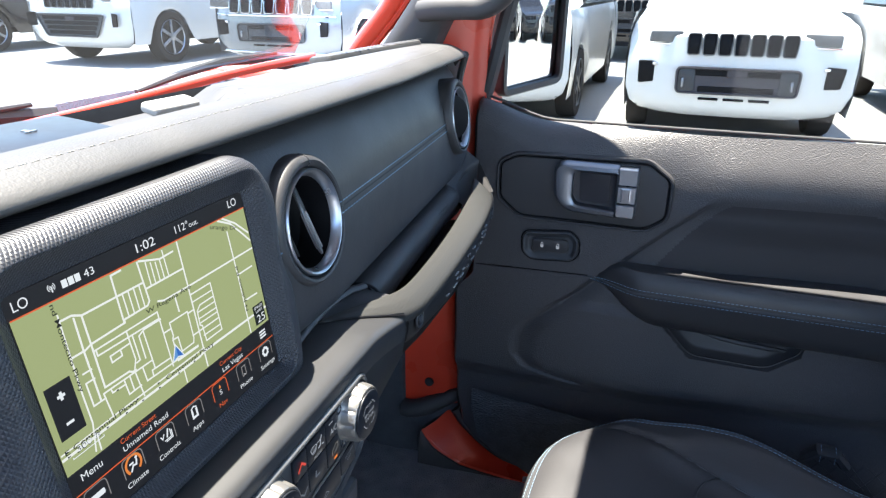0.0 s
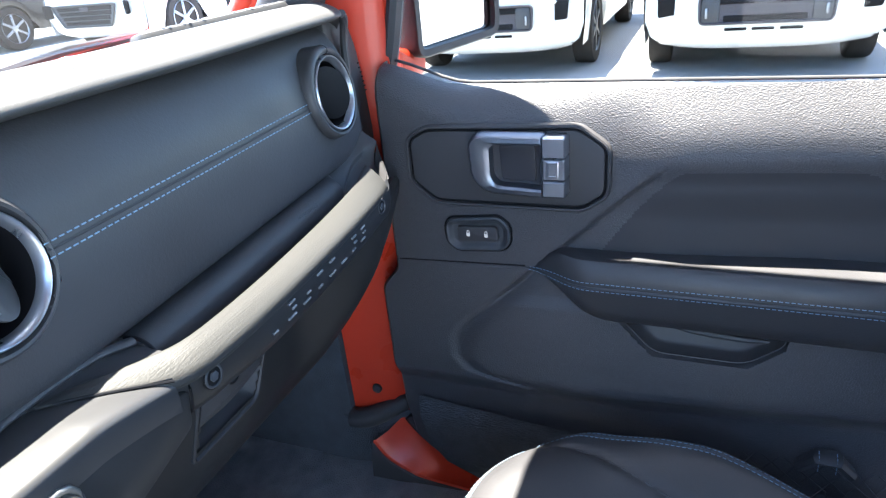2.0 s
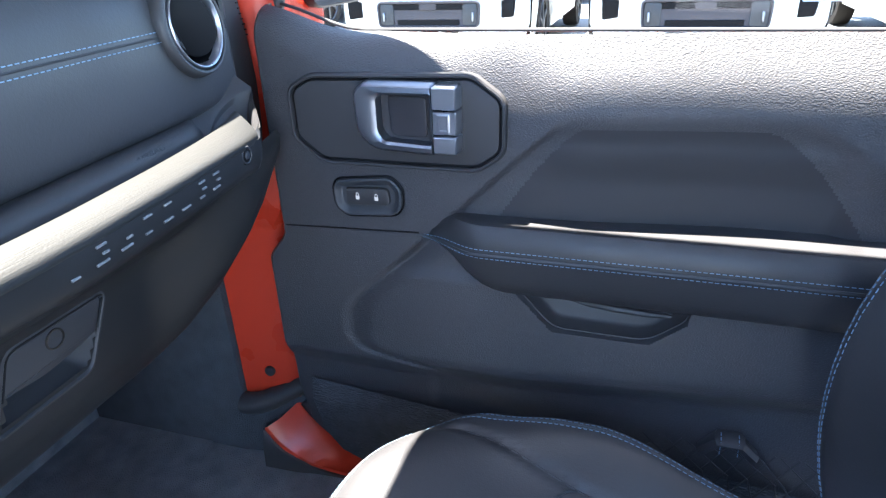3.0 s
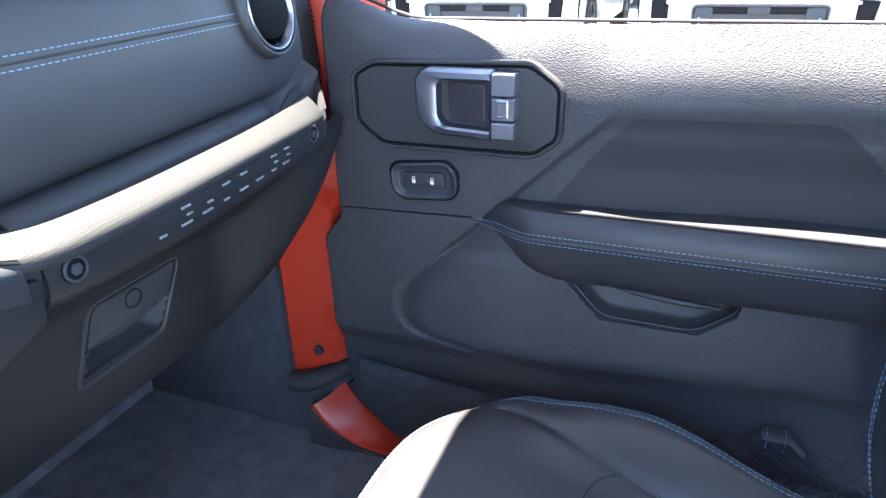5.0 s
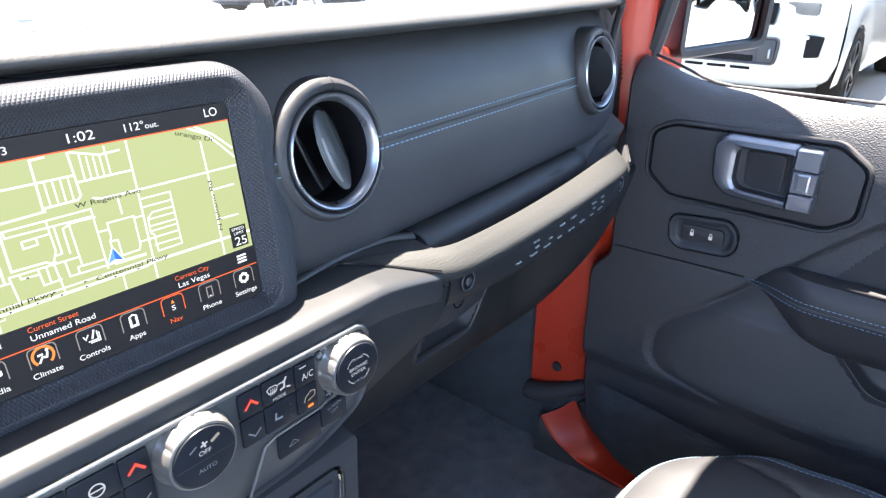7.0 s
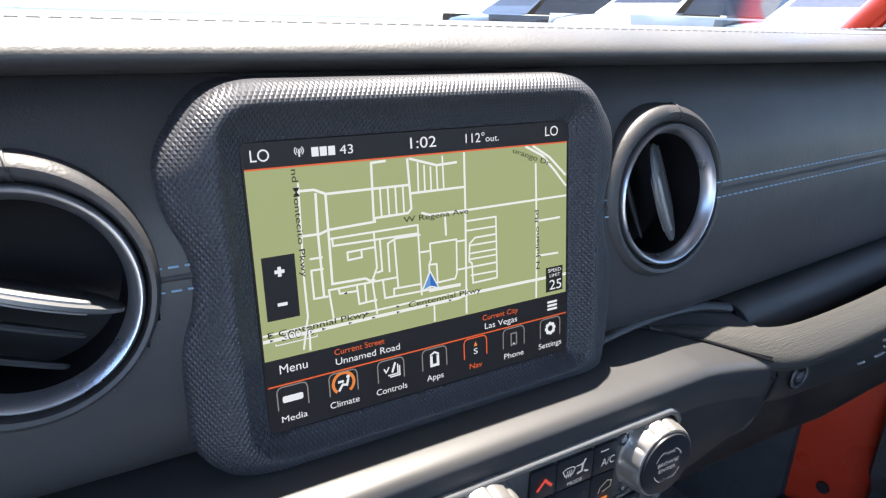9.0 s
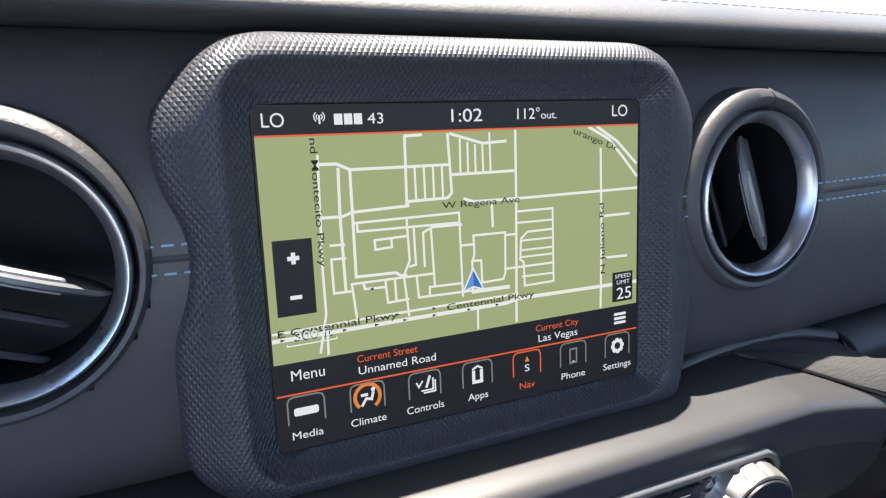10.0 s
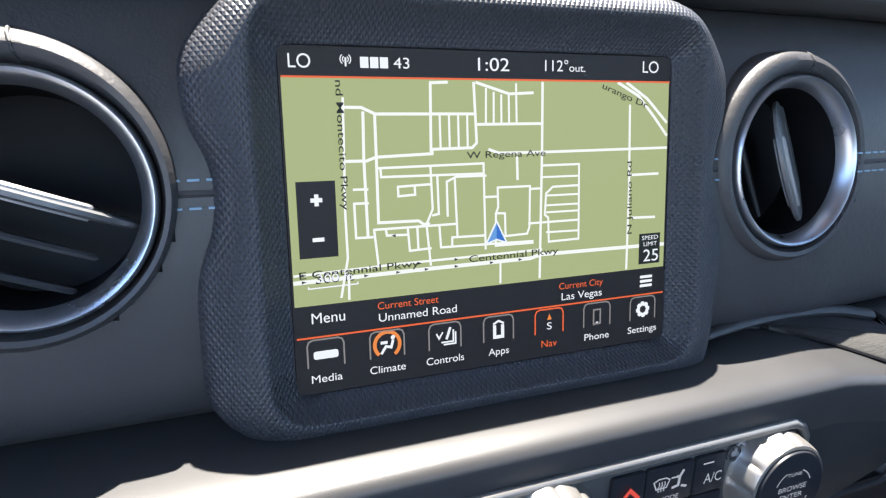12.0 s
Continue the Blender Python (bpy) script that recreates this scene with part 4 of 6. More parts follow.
part("sill_trim", loft([[q + Vector((0.001, 0, -0.004)), q + Vector((-0.004, 0.003, -0.006)), q + Vector((-0.008, 0.005, -0.03)), q + Vector((-0.010, 0.008, -0.10))] for q in low_e]), RUBBER, pillar, "black edge under the sill")
part("inner_flange", tube(smooth_line([(0.7775, 0.196, 0.92), (0.7765, 0.200, 0.80), (0.7765, 0.200, 0.66)], 6), 0.0055, 8), RED, pillar, "folded red flange of the pillar")
part("seal_block", tube(smooth_line([(0.812, 0.050, 0.590), (0.798, 0.082, 0.574), (0.782, 0.118, 0.556), (0.770, 0.140, 0.549), (0.764, 0.160, 0.546), (0.764, 0.175, 0.546)], 5), [0.014 + 0.005 * step(0, 12, i) for i in range(26)], 12), RUBBER, pillar, "black rubber seal over the pillar's foot")
part("foot_cover", loft([[Vector((0.800, 0.070, z)), Vector((0.782, 0.090, z)), Vector((0.770, 0.130, z - 0.004)), Vector((0.760, 0.190, z - 0.006)), Vector((0.760, 0.26, z - 0.006))] for z in (0.556, 0.54, 0.50, 0.44)]), SHADED_CARPET, pillar, "carpet under the pillar's foot, darkened for the footwell's shade")
part("door_seal", tube([q + Vector((0.006, -0.012, 0.004)) for q in top_e], 0.012, 8), RUBBER, pillar, "black rubber door seal")
part("rocker", box((0.02, 0.62, 0.24), (0.822, 0.05, 0.46), 0.004), RUBBER, pillar, "dark inner rocker panel")
part("plug", plate(disc(0.009, 20), 0.006, pose(0.785, 0.126, 0.606, 0, -90, 0), 0.002), RUBBER, pillar, "black rubber plug")

# ---- what the screen shows ----
WHITE_INK = glow("screen_white", (0.86, 0.88, 0.86), 0.0800)
ORANGE_INK = glow("screen_orange", (1.0, 0.16, 0.035), 0.0648)
AMBER_INK = glow("screen_amber", (1.0, 0.30, 0.05), 0.0648)
ROAD_INK = glow("map_road", (0.90, 0.90, 0.80), 0.0800)
LABEL_INK = glow("map_label", (0.05, 0.06, 0.03), 0.0152)
GREY_INK = glow("screen_grey", (0.45, 0.42, 0.38), 0.0419)
NAVY_INK = glow("screen_navy", (0.05, 0.06, 0.08), 0.0229)
BLUE_INK = glow("arrow_blue", (0.05, 0.22, 0.75), 0.0533)
MM = 0.001


def ribbon(points, width, depth, m):
    """A flat strip along points (in millimetres), mitred."""
    pts = [Vector(p) for p in points]
    bm = bmesh.new()
    rows = []
    for i, p in enumerate(pts):
        d1 = (p - pts[i - 1]).normalized() if i else (pts[1] - p).normalized()
        d2 = (pts[i + 1] - p).normalized() if i + 1 < len(pts) else d1
        n1, n2 = Vector((-d1.y, d1.x)), Vector((-d2.y, d2.x))
        n = (n1 + n2)
        n = n / max(n.length_squared, 0.8) * 2
        e = d1 * (-width * 0.3 if i == 0 else 0) + d2 * (width * 0.3 if i + 1 == len(pts) else 0)
        rows.append([bm.verts.new(m @ Vector(((q.x) * MM, (q.y) * MM, depth * MM))) for q in (p + e + n * width / 2, p + e - n * width / 2)])
    for a, b in zip(rows, rows[1:]):
        bm.faces.new((a[0], a[1], b[1], b[0]))
    return bm


def shape(poly, depth, m):
    bm = bmesh.new()
    bm.faces.new([bm.verts.new(m @ Vector((p[0] * MM, p[1] * MM, depth * MM))) for p in poly])
    return bm


def writing(name, words, left, right, cap, mat, parent, m, depth=1.1, turn=None):
    """Words in the built-in font, set along the line from left to right (millimetres), with that height of capitals."""
    cu = bpy.data.curves.new(name, "FONT")
    cu.body = words
    cu.size = 1.0
    cu.offset = 0.004 if mat is LABEL_INK else 0.0
    tmp = bpy.data.objects.new(name, cu)
    scene.collection.objects.link(tmp)
    me = bpy.data.meshes.new_from_object(tmp.evaluated_get(bpy.context.evaluated_depsgraph_get()))
    bpy.data.objects.remove(tmp)
    xs = [v.co.x for v in me.vertices]
    x0, x1 = min(xs), max(xs)
    a, b = Vector(left), Vector(right)
    d = b - a
    sx, sy = d.length / (x1 - x0), cap / 0.70
    e, n = d.normalized(), Vector((-d.normalized().y, d.normalized().x))
    for v in me.vertices:
        q = a + e * ((v.co.x - x0) * sx) + n * (v.co.y * sy)
        v.co = m @ Vector((q.x * MM, q.y * MM, depth * MM))
    me.materials.clear()
    me.materials.append(mat)
    ob = new(name, me)
    ob.parent = parent
    ob.matrix_parent_inverse = parent.matrix_world.inverted()
    return ob


def road(text, width=1.15, mat=None):
    pts = [tuple(float(c) for c in p.split(",")) for p in text.split()]
    return part("road", ribbon(pts, width, 1.0, SCREEN), mat or ROAD_INK, display, smooth=False)


for text in (
    "-29.4,55 -29.8,27.7", "-29.4,55 -22.4,55.3", "-64.3,45.8 -57.2,45.7 -51.9,43.3 -10.5,43.1", "-56.6,43.9 -57,26.7 -56.6,-2.9",
    "-52.1,43.1 -52.1,24.5 -52.2,2.1 -35.8,1.8 -33.7,0.3 -31.3,0.3", "-63.9,26 -56,25.9 -52.2,27.2 -29.3,27.9 -29.3,29.6 -12,29.8 -10,31.7 -11,55.2",
    "-10.3,39 19.9,39", "-9.8,55.3 4.8,51 15.8,51.5", "20.4,55.6 20.2,28.6 19.1,-26.6", "-4.5,28.9 -0.1,27.4 21.3,27.2 85.5,27.5", "8.3,25.5 8.5,16.3",
    "64.7,46.4 65.2,9.8 64.7,-27", "66,15.8 81.1,15.9", "67.2,-3.6 79.9,-4",
):
    road(text)
for text in (
    "-52.4,23 -7.1,23.4 -6.6,-11.8", "-50.6,22.7 -50.5,19.6 -7.1,19.3", "-30.2,22.7 -29.7,6 -32.5,0.2 -31.1,-16.4", "-43.9,15.6 -29.9,16",
    "-43.9,15.6 -43.8,11.9 -36.9,12.2 -37,15.5", "-27.4,19.1 -27.1,4 -29.8,3.6", "-23.3,2.9 -23.4,16.7 -19.2,18.5 -6.1,18.4", "-19.9,17.5 -19.2,-5.6",
    "-54.1,-0.5 -20.1,-0.5", "-54.1,-0.5 -52.9,-14.2", "-49.4,-0.9 -49,-3.1 -40.7,-3.4", "-40.4,-1 -39.8,-9.9 -30.9,-9.6", "-36.4,-1.1 -36.2,-9.8",
    "-27,-0.9 -26.5,-9.6 15.8,-10.3", "-21.6,-9.5 -21.5,-5.9 -6.5,-6.2", "-61.5,10 -56,9.9", "-61.5,10 -61.3,-3.2 -54.7,-3.3", "-61.5,15.3 -56,15.2",
):
    road(text, 0.95)
for text in (
    "-0.8,13.3 14.4,13.2 14.1,-4.1 13,-6.9 2.2,-7.2", "-0.8,13.3 -0.6,5.2 -1.7,2.7 2.5,2.4 2.7,-6.8", "-1.7,2.7 -1.9,-10.9 15.8,-11", "-6.3,9.7 -0.8,9.6",
    "20.7,21.6 38.6,21.6 38.7,-11 23.6,-11.2 23.3,-0.7 21.6,0.6 22.2,9.7 25.5,12.4 38.4,12.5", "13.8,-2.6 38.9,-2.6", "14.7,12 19.9,12",
    "-85.5,-15.8 -46.5,-14.8 20,-14.3", "-64,49.1 -65.1,6.3 -64.9,-10.8 -68.1,-25.6", "-64.8,-17.3 -65.1,-26.7", "0.2,-18.7 0.1,-26.9",
):
    road(text, 0.95)
road("-85.5,-18.5 -32.4,-17.9 14.4,-17.7 20,-16.5 85.4,-17.1", 1.6)
road("58.3,56.0 69.2,50.5 77.4,42 85.3,33.1", 1.3)
road("62.9,56 74,49.3 85,38.9", 1.3)
for k in range(4):
    road(f"{-25.8 + 3.93 * k},42.8 {-25.7 + 3.9 * k},30", 0.9)
for k in range(5):
    road(f"{-5.6 + 3.4 * k},{(53.0, 51.5, 50.5, 51.0, 55.0)[k]} {-5.8 + 3.5 * k},39.4", 0.9)
for v0, v1 in ((16.7, 16.6), (8.8, 8.7), (4.6, 4.5), (1.6, 1.5), (-7.0, -7.3)):
    road(f"{20.5 if v0 > 10 else 22.5},{v0} 38.8,{v1}", 0.85)

writing("street_name", "W Regena Ave", (-14.8, 25.6), (21.6, 25.6), 2.7, LABEL_INK, display, SCREEN, 1.6)
writing("street_name", "Centennial Pkwy", (-14.4, -16.7), (28.0, -16.6), 2.7, LABEL_INK, display, SCREEN, 1.6)
writing("street_name", "E Centennial Pkwy", (-83.7, -17.1), (-36.4, -16.4), 2.7, LABEL_INK, display, SCREEN, 1.6)
writing("street_name", "N Juliano Rd", (66.8, -10.8), (65.9, 21.9), 2.5, LABEL_INK, display, SCREEN, 1.6)
writing("street_name", "nd Montecito Pkwy", (-66.7, 55.4), (-66.3, 7.8), 2.7, LABEL_INK, display, SCREEN, 1.6)
writing("street_name", "urango Dr", (49.4, 53.6), (73.4, 44.9), 2.7, LABEL_INK, display, SCREEN, 1.6)
writing("scale_text", "300 ft", (-77.8, -19.3), (-63.1, -19.3), 3.7, LABEL_INK, display, SCREEN, 1.8)
writing("scale_text", "300 ft", (-77.2, -18.9), (-63.7, -18.9), 3.0, WHITE_INK, display, SCREEN, 1.9)
part("scale_bar", ribbon([(-80.5, -20.4), (-80.5, -21.1), (-61.5, -20.9), (-61.5, -20.2)], 0.5, 1.3, SCREEN), WHITE_INK, display, smooth=False)

# bars at top and foot
band = lambda x0, x1, y0, y1: [(x0, y0), (x1, y0), (x1, y1), (x0, y1)]
part("red_line", shape(band(-86.0, 86.0, 56.2, 56.9), 1.2, SCREEN), ORANGE_INK, display, smooth=False)
part("red_line", shape(band(-86.0, 86.0, -40.5, -39.8), 1.2, SCREEN), ORANGE_INK, display, smooth=False)
writing("reading", "LO", (-83.2, 59.7), (-75.2, 59.7), 5.0, WHITE_INK, display, SCREEN)
writing("reading", "LO", (71.0, 60.5), (79.6, 60.5), 5.0, WHITE_INK, display, SCREEN)
for k in range(3):
    part("station_bar", shape(band(-56.9 + 3.8 * k, -53.7 + 3.8 * k, 60.0, 64.0), 1.1, SCREEN), WHITE_INK, display, smooth=False)
writing("reading", "43", (-44.0, 60.1), (-37.7, 60.1), 4.0, WHITE_INK, display, SCREEN)
writing("clock", "1:02", (-9.0, 59.9), (4.9, 59.9), 5.1, WHITE_INK, display, SCREEN)
writing("reading", "112\u00b0", (21.5, 60.3), (32.6, 60.3), 4.5, WHITE_INK, display, SCREEN)
writing("reading", "out.", (33.2, 60.3), (41.2, 60.3), 3.1, WHITE_INK, display, SCREEN)
part("aerial_icon", shape(band(-62.7, -62.0, 60.4, 63.6), 1.1, SCREEN), WHITE_INK, display, smooth=False)
for r in (1.1, 2.0):
    for s in (0, 180):
        part("aerial_icon", ribbon([(-62.35 + r * math.cos(radians(a + s)), 63.0 + r * math.sin(radians(a + s))) for a in range(-50, 51, 20)], 0.4, 1.1, SCREEN), WHITE_INK, display, smooth=False)
writing("menu_text", "Menu", (-80.0, -34.8), (-67.1, -34.8), 4.2, WHITE_INK, display, SCREEN)
writing("heading", "Current Street", (-53.9, -32.2), (-28.2, -32.2), 2.9, ORANGE_INK, display, SCREEN)
writing("reading", "Unnamed Road", (-53.6, -37.2), (-20.2, -37.2), 3.3, WHITE_INK, display, SCREEN)
writing("heading", "Current City", (28.9, -33.0), (51.9, -33.0), 2.9, ORANGE_INK, display, SCREEN)
writing("reading", "Las Vegas", (30.2, -38.0), (51.4, -38.0), 3.3, WHITE_INK, display, SCREEN)
for k in range(3):
    part("menu_bar", shape(corner_round(band(72.5, 79.5, -36.6 + 2.1 * k, -35.3 + 2.1 * k), 0.5, 3), 1.1, SCREEN), WHITE_INK, display, smooth=False)
for k, (words, x0, x1) in enumerate((("Media", -81.2, -69.2), ("Climate", -58.0, -43.2), ("Controls", -34.1, -17.3), ("Apps", -5.9, 3.9), ("Nav", 20.0, 27.9), ("Phone", 42.4, 55.6), ("Settings", 66.3, 82.7))):
    ink = ORANGE_INK if words == "Nav" else WHITE_INK
    writing("tab_name", words, (x0, -58.3), (x1, -58.3), 3.1, ink, display, SCREEN)
    c = (x0 + x1) / 2
    part("tab", ribbon([(c - 7.1, -52.0), (c - 7.1, -43.4), (c - 6.4, -41.8), (c - 4.9, -41.2), (c + 4.9, -41.2), (c + 6.4, -41.8), (c + 7.1, -43.4), (c + 7.1, -52.0)], 0.65, 1.1, SCREEN), ORANGE_INK if words == "Nav" else GREY_INK, display, smooth=False)
# icons
part("media_icon", shape(corner_round(band(-80.0, -70.4, -49.0, -45.8), 1.0, 3), 1.1, SCREEN), WHITE_INK, display, smooth=False)
for k in range(5):
    a0 = -50 + 56 * k
    part("climate_icon", ribbon([(-50.6 + 5.2 * math.cos(radians(a)), -46.9 + 5.2 * math.sin(radians(a))) for a in range(a0, a0 + 51, 10)], 1.5, 1.1, SCREEN), AMBER_INK, display, smooth=False)
part("climate_icon", ribbon([(-53.0, -50.3), (-51.2, -47.6), (-49.0, -48.2), (-48.2, -45.5)], 1.1, 1.1, SCREEN), WHITE_INK, display, smooth=False)
part("climate_icon", ribbon([(-53.0, -46.0), (-50.8, -46.0)], 1.2, 1.1, SCREEN), WHITE_INK, display, smooth=False)
part("climate_icon", shape([(-48.2 + 0.9 * math.cos(a), -44.2 + 0.9 * math.sin(a)) for a in (math.tau * i / 12 for i in range(12))], 1.1, SCREEN), WHITE_INK, display, smooth=False)
for k in range(2):
    part("controls_icon", ribbon([(-27.2 + k, -49.4 - k), (-22.0 + k, -49.4 - k), (-22.0 + k, -44.6 - k)], 0.7, 1.1, SCREEN), WHITE_INK, display, smooth=False)
part("controls_icon", ribbon([(-25.0, -48.0), (-23.4, -43.6)], 1.1, 1.1, SCREEN), WHITE_INK, display, smooth=False)
part("controls_icon", ribbon([(-29.4, -45.6), (-28.4, -47.6), (-26.8, -45.2)], 0.7, 1.1, SCREEN), WHITE_INK, display, smooth=False)
part("apps_icon", ribbon([(-2.9, -45.6), (-2.9, -50.4), (0.9, -50.4), (0.9, -45.6)], 1.5, 1.1, SCREEN), WHITE_INK, display, smooth=False)
part("apps_icon", ribbon([(-3.3, -44.6), (-1.0, -43.4), (1.3, -44.6)], 0.9, 1.1, SCREEN), WHITE_INK, display, smooth=False)
writing("compass_letter", "S", (22.8, -50.4), (25.2, -50.4), 3.2, WHITE_INK, display, SCREEN)
part("compass_icon", shape([(22.8, -46.0), (25.2, -46.0), (24.0, -43.4)], 1.1, SCREEN), AMBER_INK, display, smooth=False)
part("phone_icon", ribbon([(47.2, -51.0), (50.8, -51.0), (50.8, -44.4), (47.2, -44.4), (47.2, -51.4)], 0.8, 1.1, SCREEN), GREY_INK, display, smooth=False)
part("phone_icon", shape(band(48.4, 49.6, -50.6, -50.1), 1.15, SCREEN), WHITE_INK, display, smooth=False)
gear = [(74.6 + r * math.cos(a), -47.3 + r * math.sin(a)) for r, a in (((3.9 if i % 4 < 2 else 3.1), math.tau * i / 32) for i in range(33))]
part("settings_icon", ribbon([(74.6 + (Vector(p) - Vector((74.6, -47.3))).x * 0.78, -47.3 + (Vector(p) - Vector((74.6, -47.3))).y * 0.78) for p in gear], 1.5, 1.1, SCREEN), WHITE_INK, display, smooth=False)
# zoom box, speed sign, own-car arrow
part("zoom_box", shape(band(-83.1, -68.5, -9.5, 19.1), 1.3, SCREEN), SCREEN_BLACK, display, smooth=False)
part("zoom_line", shape(band(-82.6, -69.0, 4.7, 5.0), 1.4, SCREEN), LABEL_INK, display, smooth=False)
part("plus_sign", shape(band(-78.0, -73.6, 11.3, 12.9), 1.45, SCREEN), WHITE_INK, display, smooth=False)
part("plus_sign", shape(band(-76.6, -75.0, 9.9, 14.3), 1.5, SCREEN), WHITE_INK, display, smooth=False)
part("minus_sign", shape(band(-78.0, -73.6, -3.4, -1.9), 1.45, SCREEN), WHITE_INK, display, smooth=False)
part("speed_sign", shape(band(71.3, 83.2, -25.6, -11.4), 1.3, SCREEN), LABEL_INK, display, smooth=False)
writing("speed_text", "SPEED", (72.7, -14.3), (81.9, -14.3), 1.9, WHITE_INK, display, SCREEN, 1.5)
writing("speed_text", "LIMIT", (73.8, -17.2), (81.3, -17.2), 1.9, WHITE_INK, display, SCREEN, 1.5)
writing("speed_text", "25", (73.7, -24.4), (82.2, -24.4), 5.6, WHITE_INK, display, SCREEN, 1.5)
part("position_arrow", shape([(-1.7, 0.4), (-7.2, -10.3), (-1.8, -8.6), (3.6, -10.4)], 1.5, SCREEN), WHITE_INK, display, smooth=False)
part("position_arrow", shape([(-1.7, -1.3), (-5.9, -9.2), (-1.8, -7.9)], 1.6, SCREEN), glow("arrow_pale_blue", (0.20, 0.48, 0.95), 0.0533), display, smooth=False)
part("position_arrow", shape([(-1.7, -1.3), (-1.8, -7.9), (2.3, -9.3)], 1.6, SCREEN), BLUE_INK, display, smooth=False)
for u, v, way in ((-46.5, -3.3, -1), (-83.0, -15.8, -1), (-36.0, -15.2, 1), (-20.0, -15.0, 1), (-82.0, -18.4, 1), (-58.0, -18.1, 1), (-45.0, -18.0, 1), (-33.0, -17.9, 1), (-20.0, -17.9, 1), (-4.0, -17.8, 1), (9.5, -17.7, 1)):
    part("way_arrow", shape([(u - 0.9 * way, v + 0.6), (u - 0.9 * way, v - 0.6), (u + 0.9 * way, v)][::1 if way > 0 else -1], 1.4, SCREEN), NAVY_INK, display, smooth=False)

# ---- legends on the climate panel ----
CP = facing(0, -0.0520, 0)
INK = glow("panel_legend", (0.80, 0.84, 0.90), 0.0381)
DIM_INK = material("dim_legend", (0.16, 0.16, 0.16), 0.5)
RED_INK = glow("panel_red", (1.0, 0.10, 0.06), 0.0571)


def key(x0, x1, z0, z1, name="button"):
    o = corner_round([(x0, z0), (x1, z0), (x1, z1), (x0, z1)], 0.0015, 2)
    return part(name, plate(o, 0.0022, facing(0, -0.0512, 0), 0.0006), SWITCH_BLACK, climate)


for s in (1, -1):
    for a, b, z0, z1 in ((0.0330, 0.0500, 1.0285, 1.0475), (0.0508, 0.0762, 1.0285, 1.0475), (0.0770, 0.0945, 1.0285, 1.0475), (0.0330, 0.0500, 1.0065, 1.0277), (0.0508, 0.0762, 1.0065, 1.0277), (0.0770, 0.0945, 1.0065, 1.0277)):
        a, b = (a, b) if s > 0 else (0.008 - b, 0.008 - a)
        key(a, b, z0, z1)
    u = lambda x: x if s > 0 else 0.008 - x
    part("temperature_arrow", ribbon([(u(0.0370) * 1000, 1036.0), (u(0.0415) * 1000, 1041.0), (u(0.0460) * 1000, 1036.5)], 1.8, 2.6, CP), RED_INK, climate, smooth=False)
    part("temperature_arrow", ribbon([(u(0.0370) * 1000, 1017.0), (u(0.0415) * 1000, 1013.0), (u(0.0460) * 1000, 1017.0)], 1.2, 2.6, CP), DIM_INK, climate, smooth=False)
for sx, sz in ((0.0995, 1.0445), (0.1045, 1.0105)):
    s_ = part("screw", rings([(disc(0.0042, 24), 0), (disc(0.0040, 24), 0.0012), (disc(0.0032, 24), 0.0012), (disc(0.0029, 24), 0.0003)], facing(sx, -0.0515, sz), (False, True)), RUBBER, climate, "small recessed screw")
    part("screw_head", plate(disc(0.0018, 6), 0.0008, facing(sx, -0.0518, sz), 0.0002), SILVER, s_)
writing("legend", "A/C", (81.5, 1034.5), (91.5, 1034.5), 5.0, INK, climate, CP, 2.6)
writing("legend", "MODE", (57.5, 1031.0), (68.0, 1031.0), 2.4, INK, climate, CP, 2.6)
part("mode_icon", ribbon([(55.2, 1038.0), (53.6, 1041.6), (56.0, 1042.8), (60.0, 1042.8), (62.0, 1041.6), (60.6, 1038.0), (55.2, 1038.0)], 0.7, 2.6, CP), INK, climate, smooth=False)
for k in range(3):
    part("mode_icon", ribbon([(56.4 + 1.5 * k, 1036.6), (56.0 + 1.5 * k, 1038.4), (56.8 + 1.5 * k, 1039.6), (56.4 + 1.5 * k, 1041.2)], 0.55, 2.65, CP), INK, climate, smooth=False)
part("mode_icon", ribbon([(63.0, 1042.0), (66.2, 1042.0)], 0.8, 2.6, CP), INK, climate, smooth=False)
part("mode_icon", shape([(66.0, 1040.9), (67.6, 1042.0), (66.0, 1043.1)], 2.6, CP), INK, climate, smooth=False)
part("mode_icon", ribbon([(64.0, 1037.0), (67.0, 1037.5), (67.5, 1042.0), (69.0, 1044.5)], 1.4, 2.6, CP), INK, climate, smooth=False)
part("mode_icon", ribbon([(69.0, 1037.0), (71.5, 1036.2)], 1.2, 2.6, CP), INK, climate, smooth=False)
part("indicator", shape(band(80.0, 86.0, 1044.4, 1045.2), 2.6, CP), INK, climate, smooth=False)
part("indicator", shape(corner_round(band(84.5, 89.5, 1010.0, 1012.2), 0.8, 3), 2.6, CP), glow("amber_lamp", (1.0, 0.25, 0.03), 0.0762), climate, "lit amber lamp", smooth=False)
part("recirculation_icon", ribbon([(82.0, 1016.0), (83.0, 1019.5), (88.0, 1023.0), (91.5, 1022.0), (91.0, 1018.0), (85.0, 1016.0)], 0.7, 2.6, CP), GREY_INK, climate, smooth=False)
for k in range(3):
    part("indicator", shape([(70.5 + 0.9 * math.cos(a), 1021.5 - 4.2 * k + 0.9 * math.sin(a)) for a in (math.tau * i / 10 for i in range(10))], 2.6, CP), DARK, climate, smooth=False)
part("seat_icon", ribbon([(58.5, 1020.5), (58.0, 1016.0), (63.0, 1015.5)], 1.6, 2.6, CP), DIM_INK, climate, smooth=False)
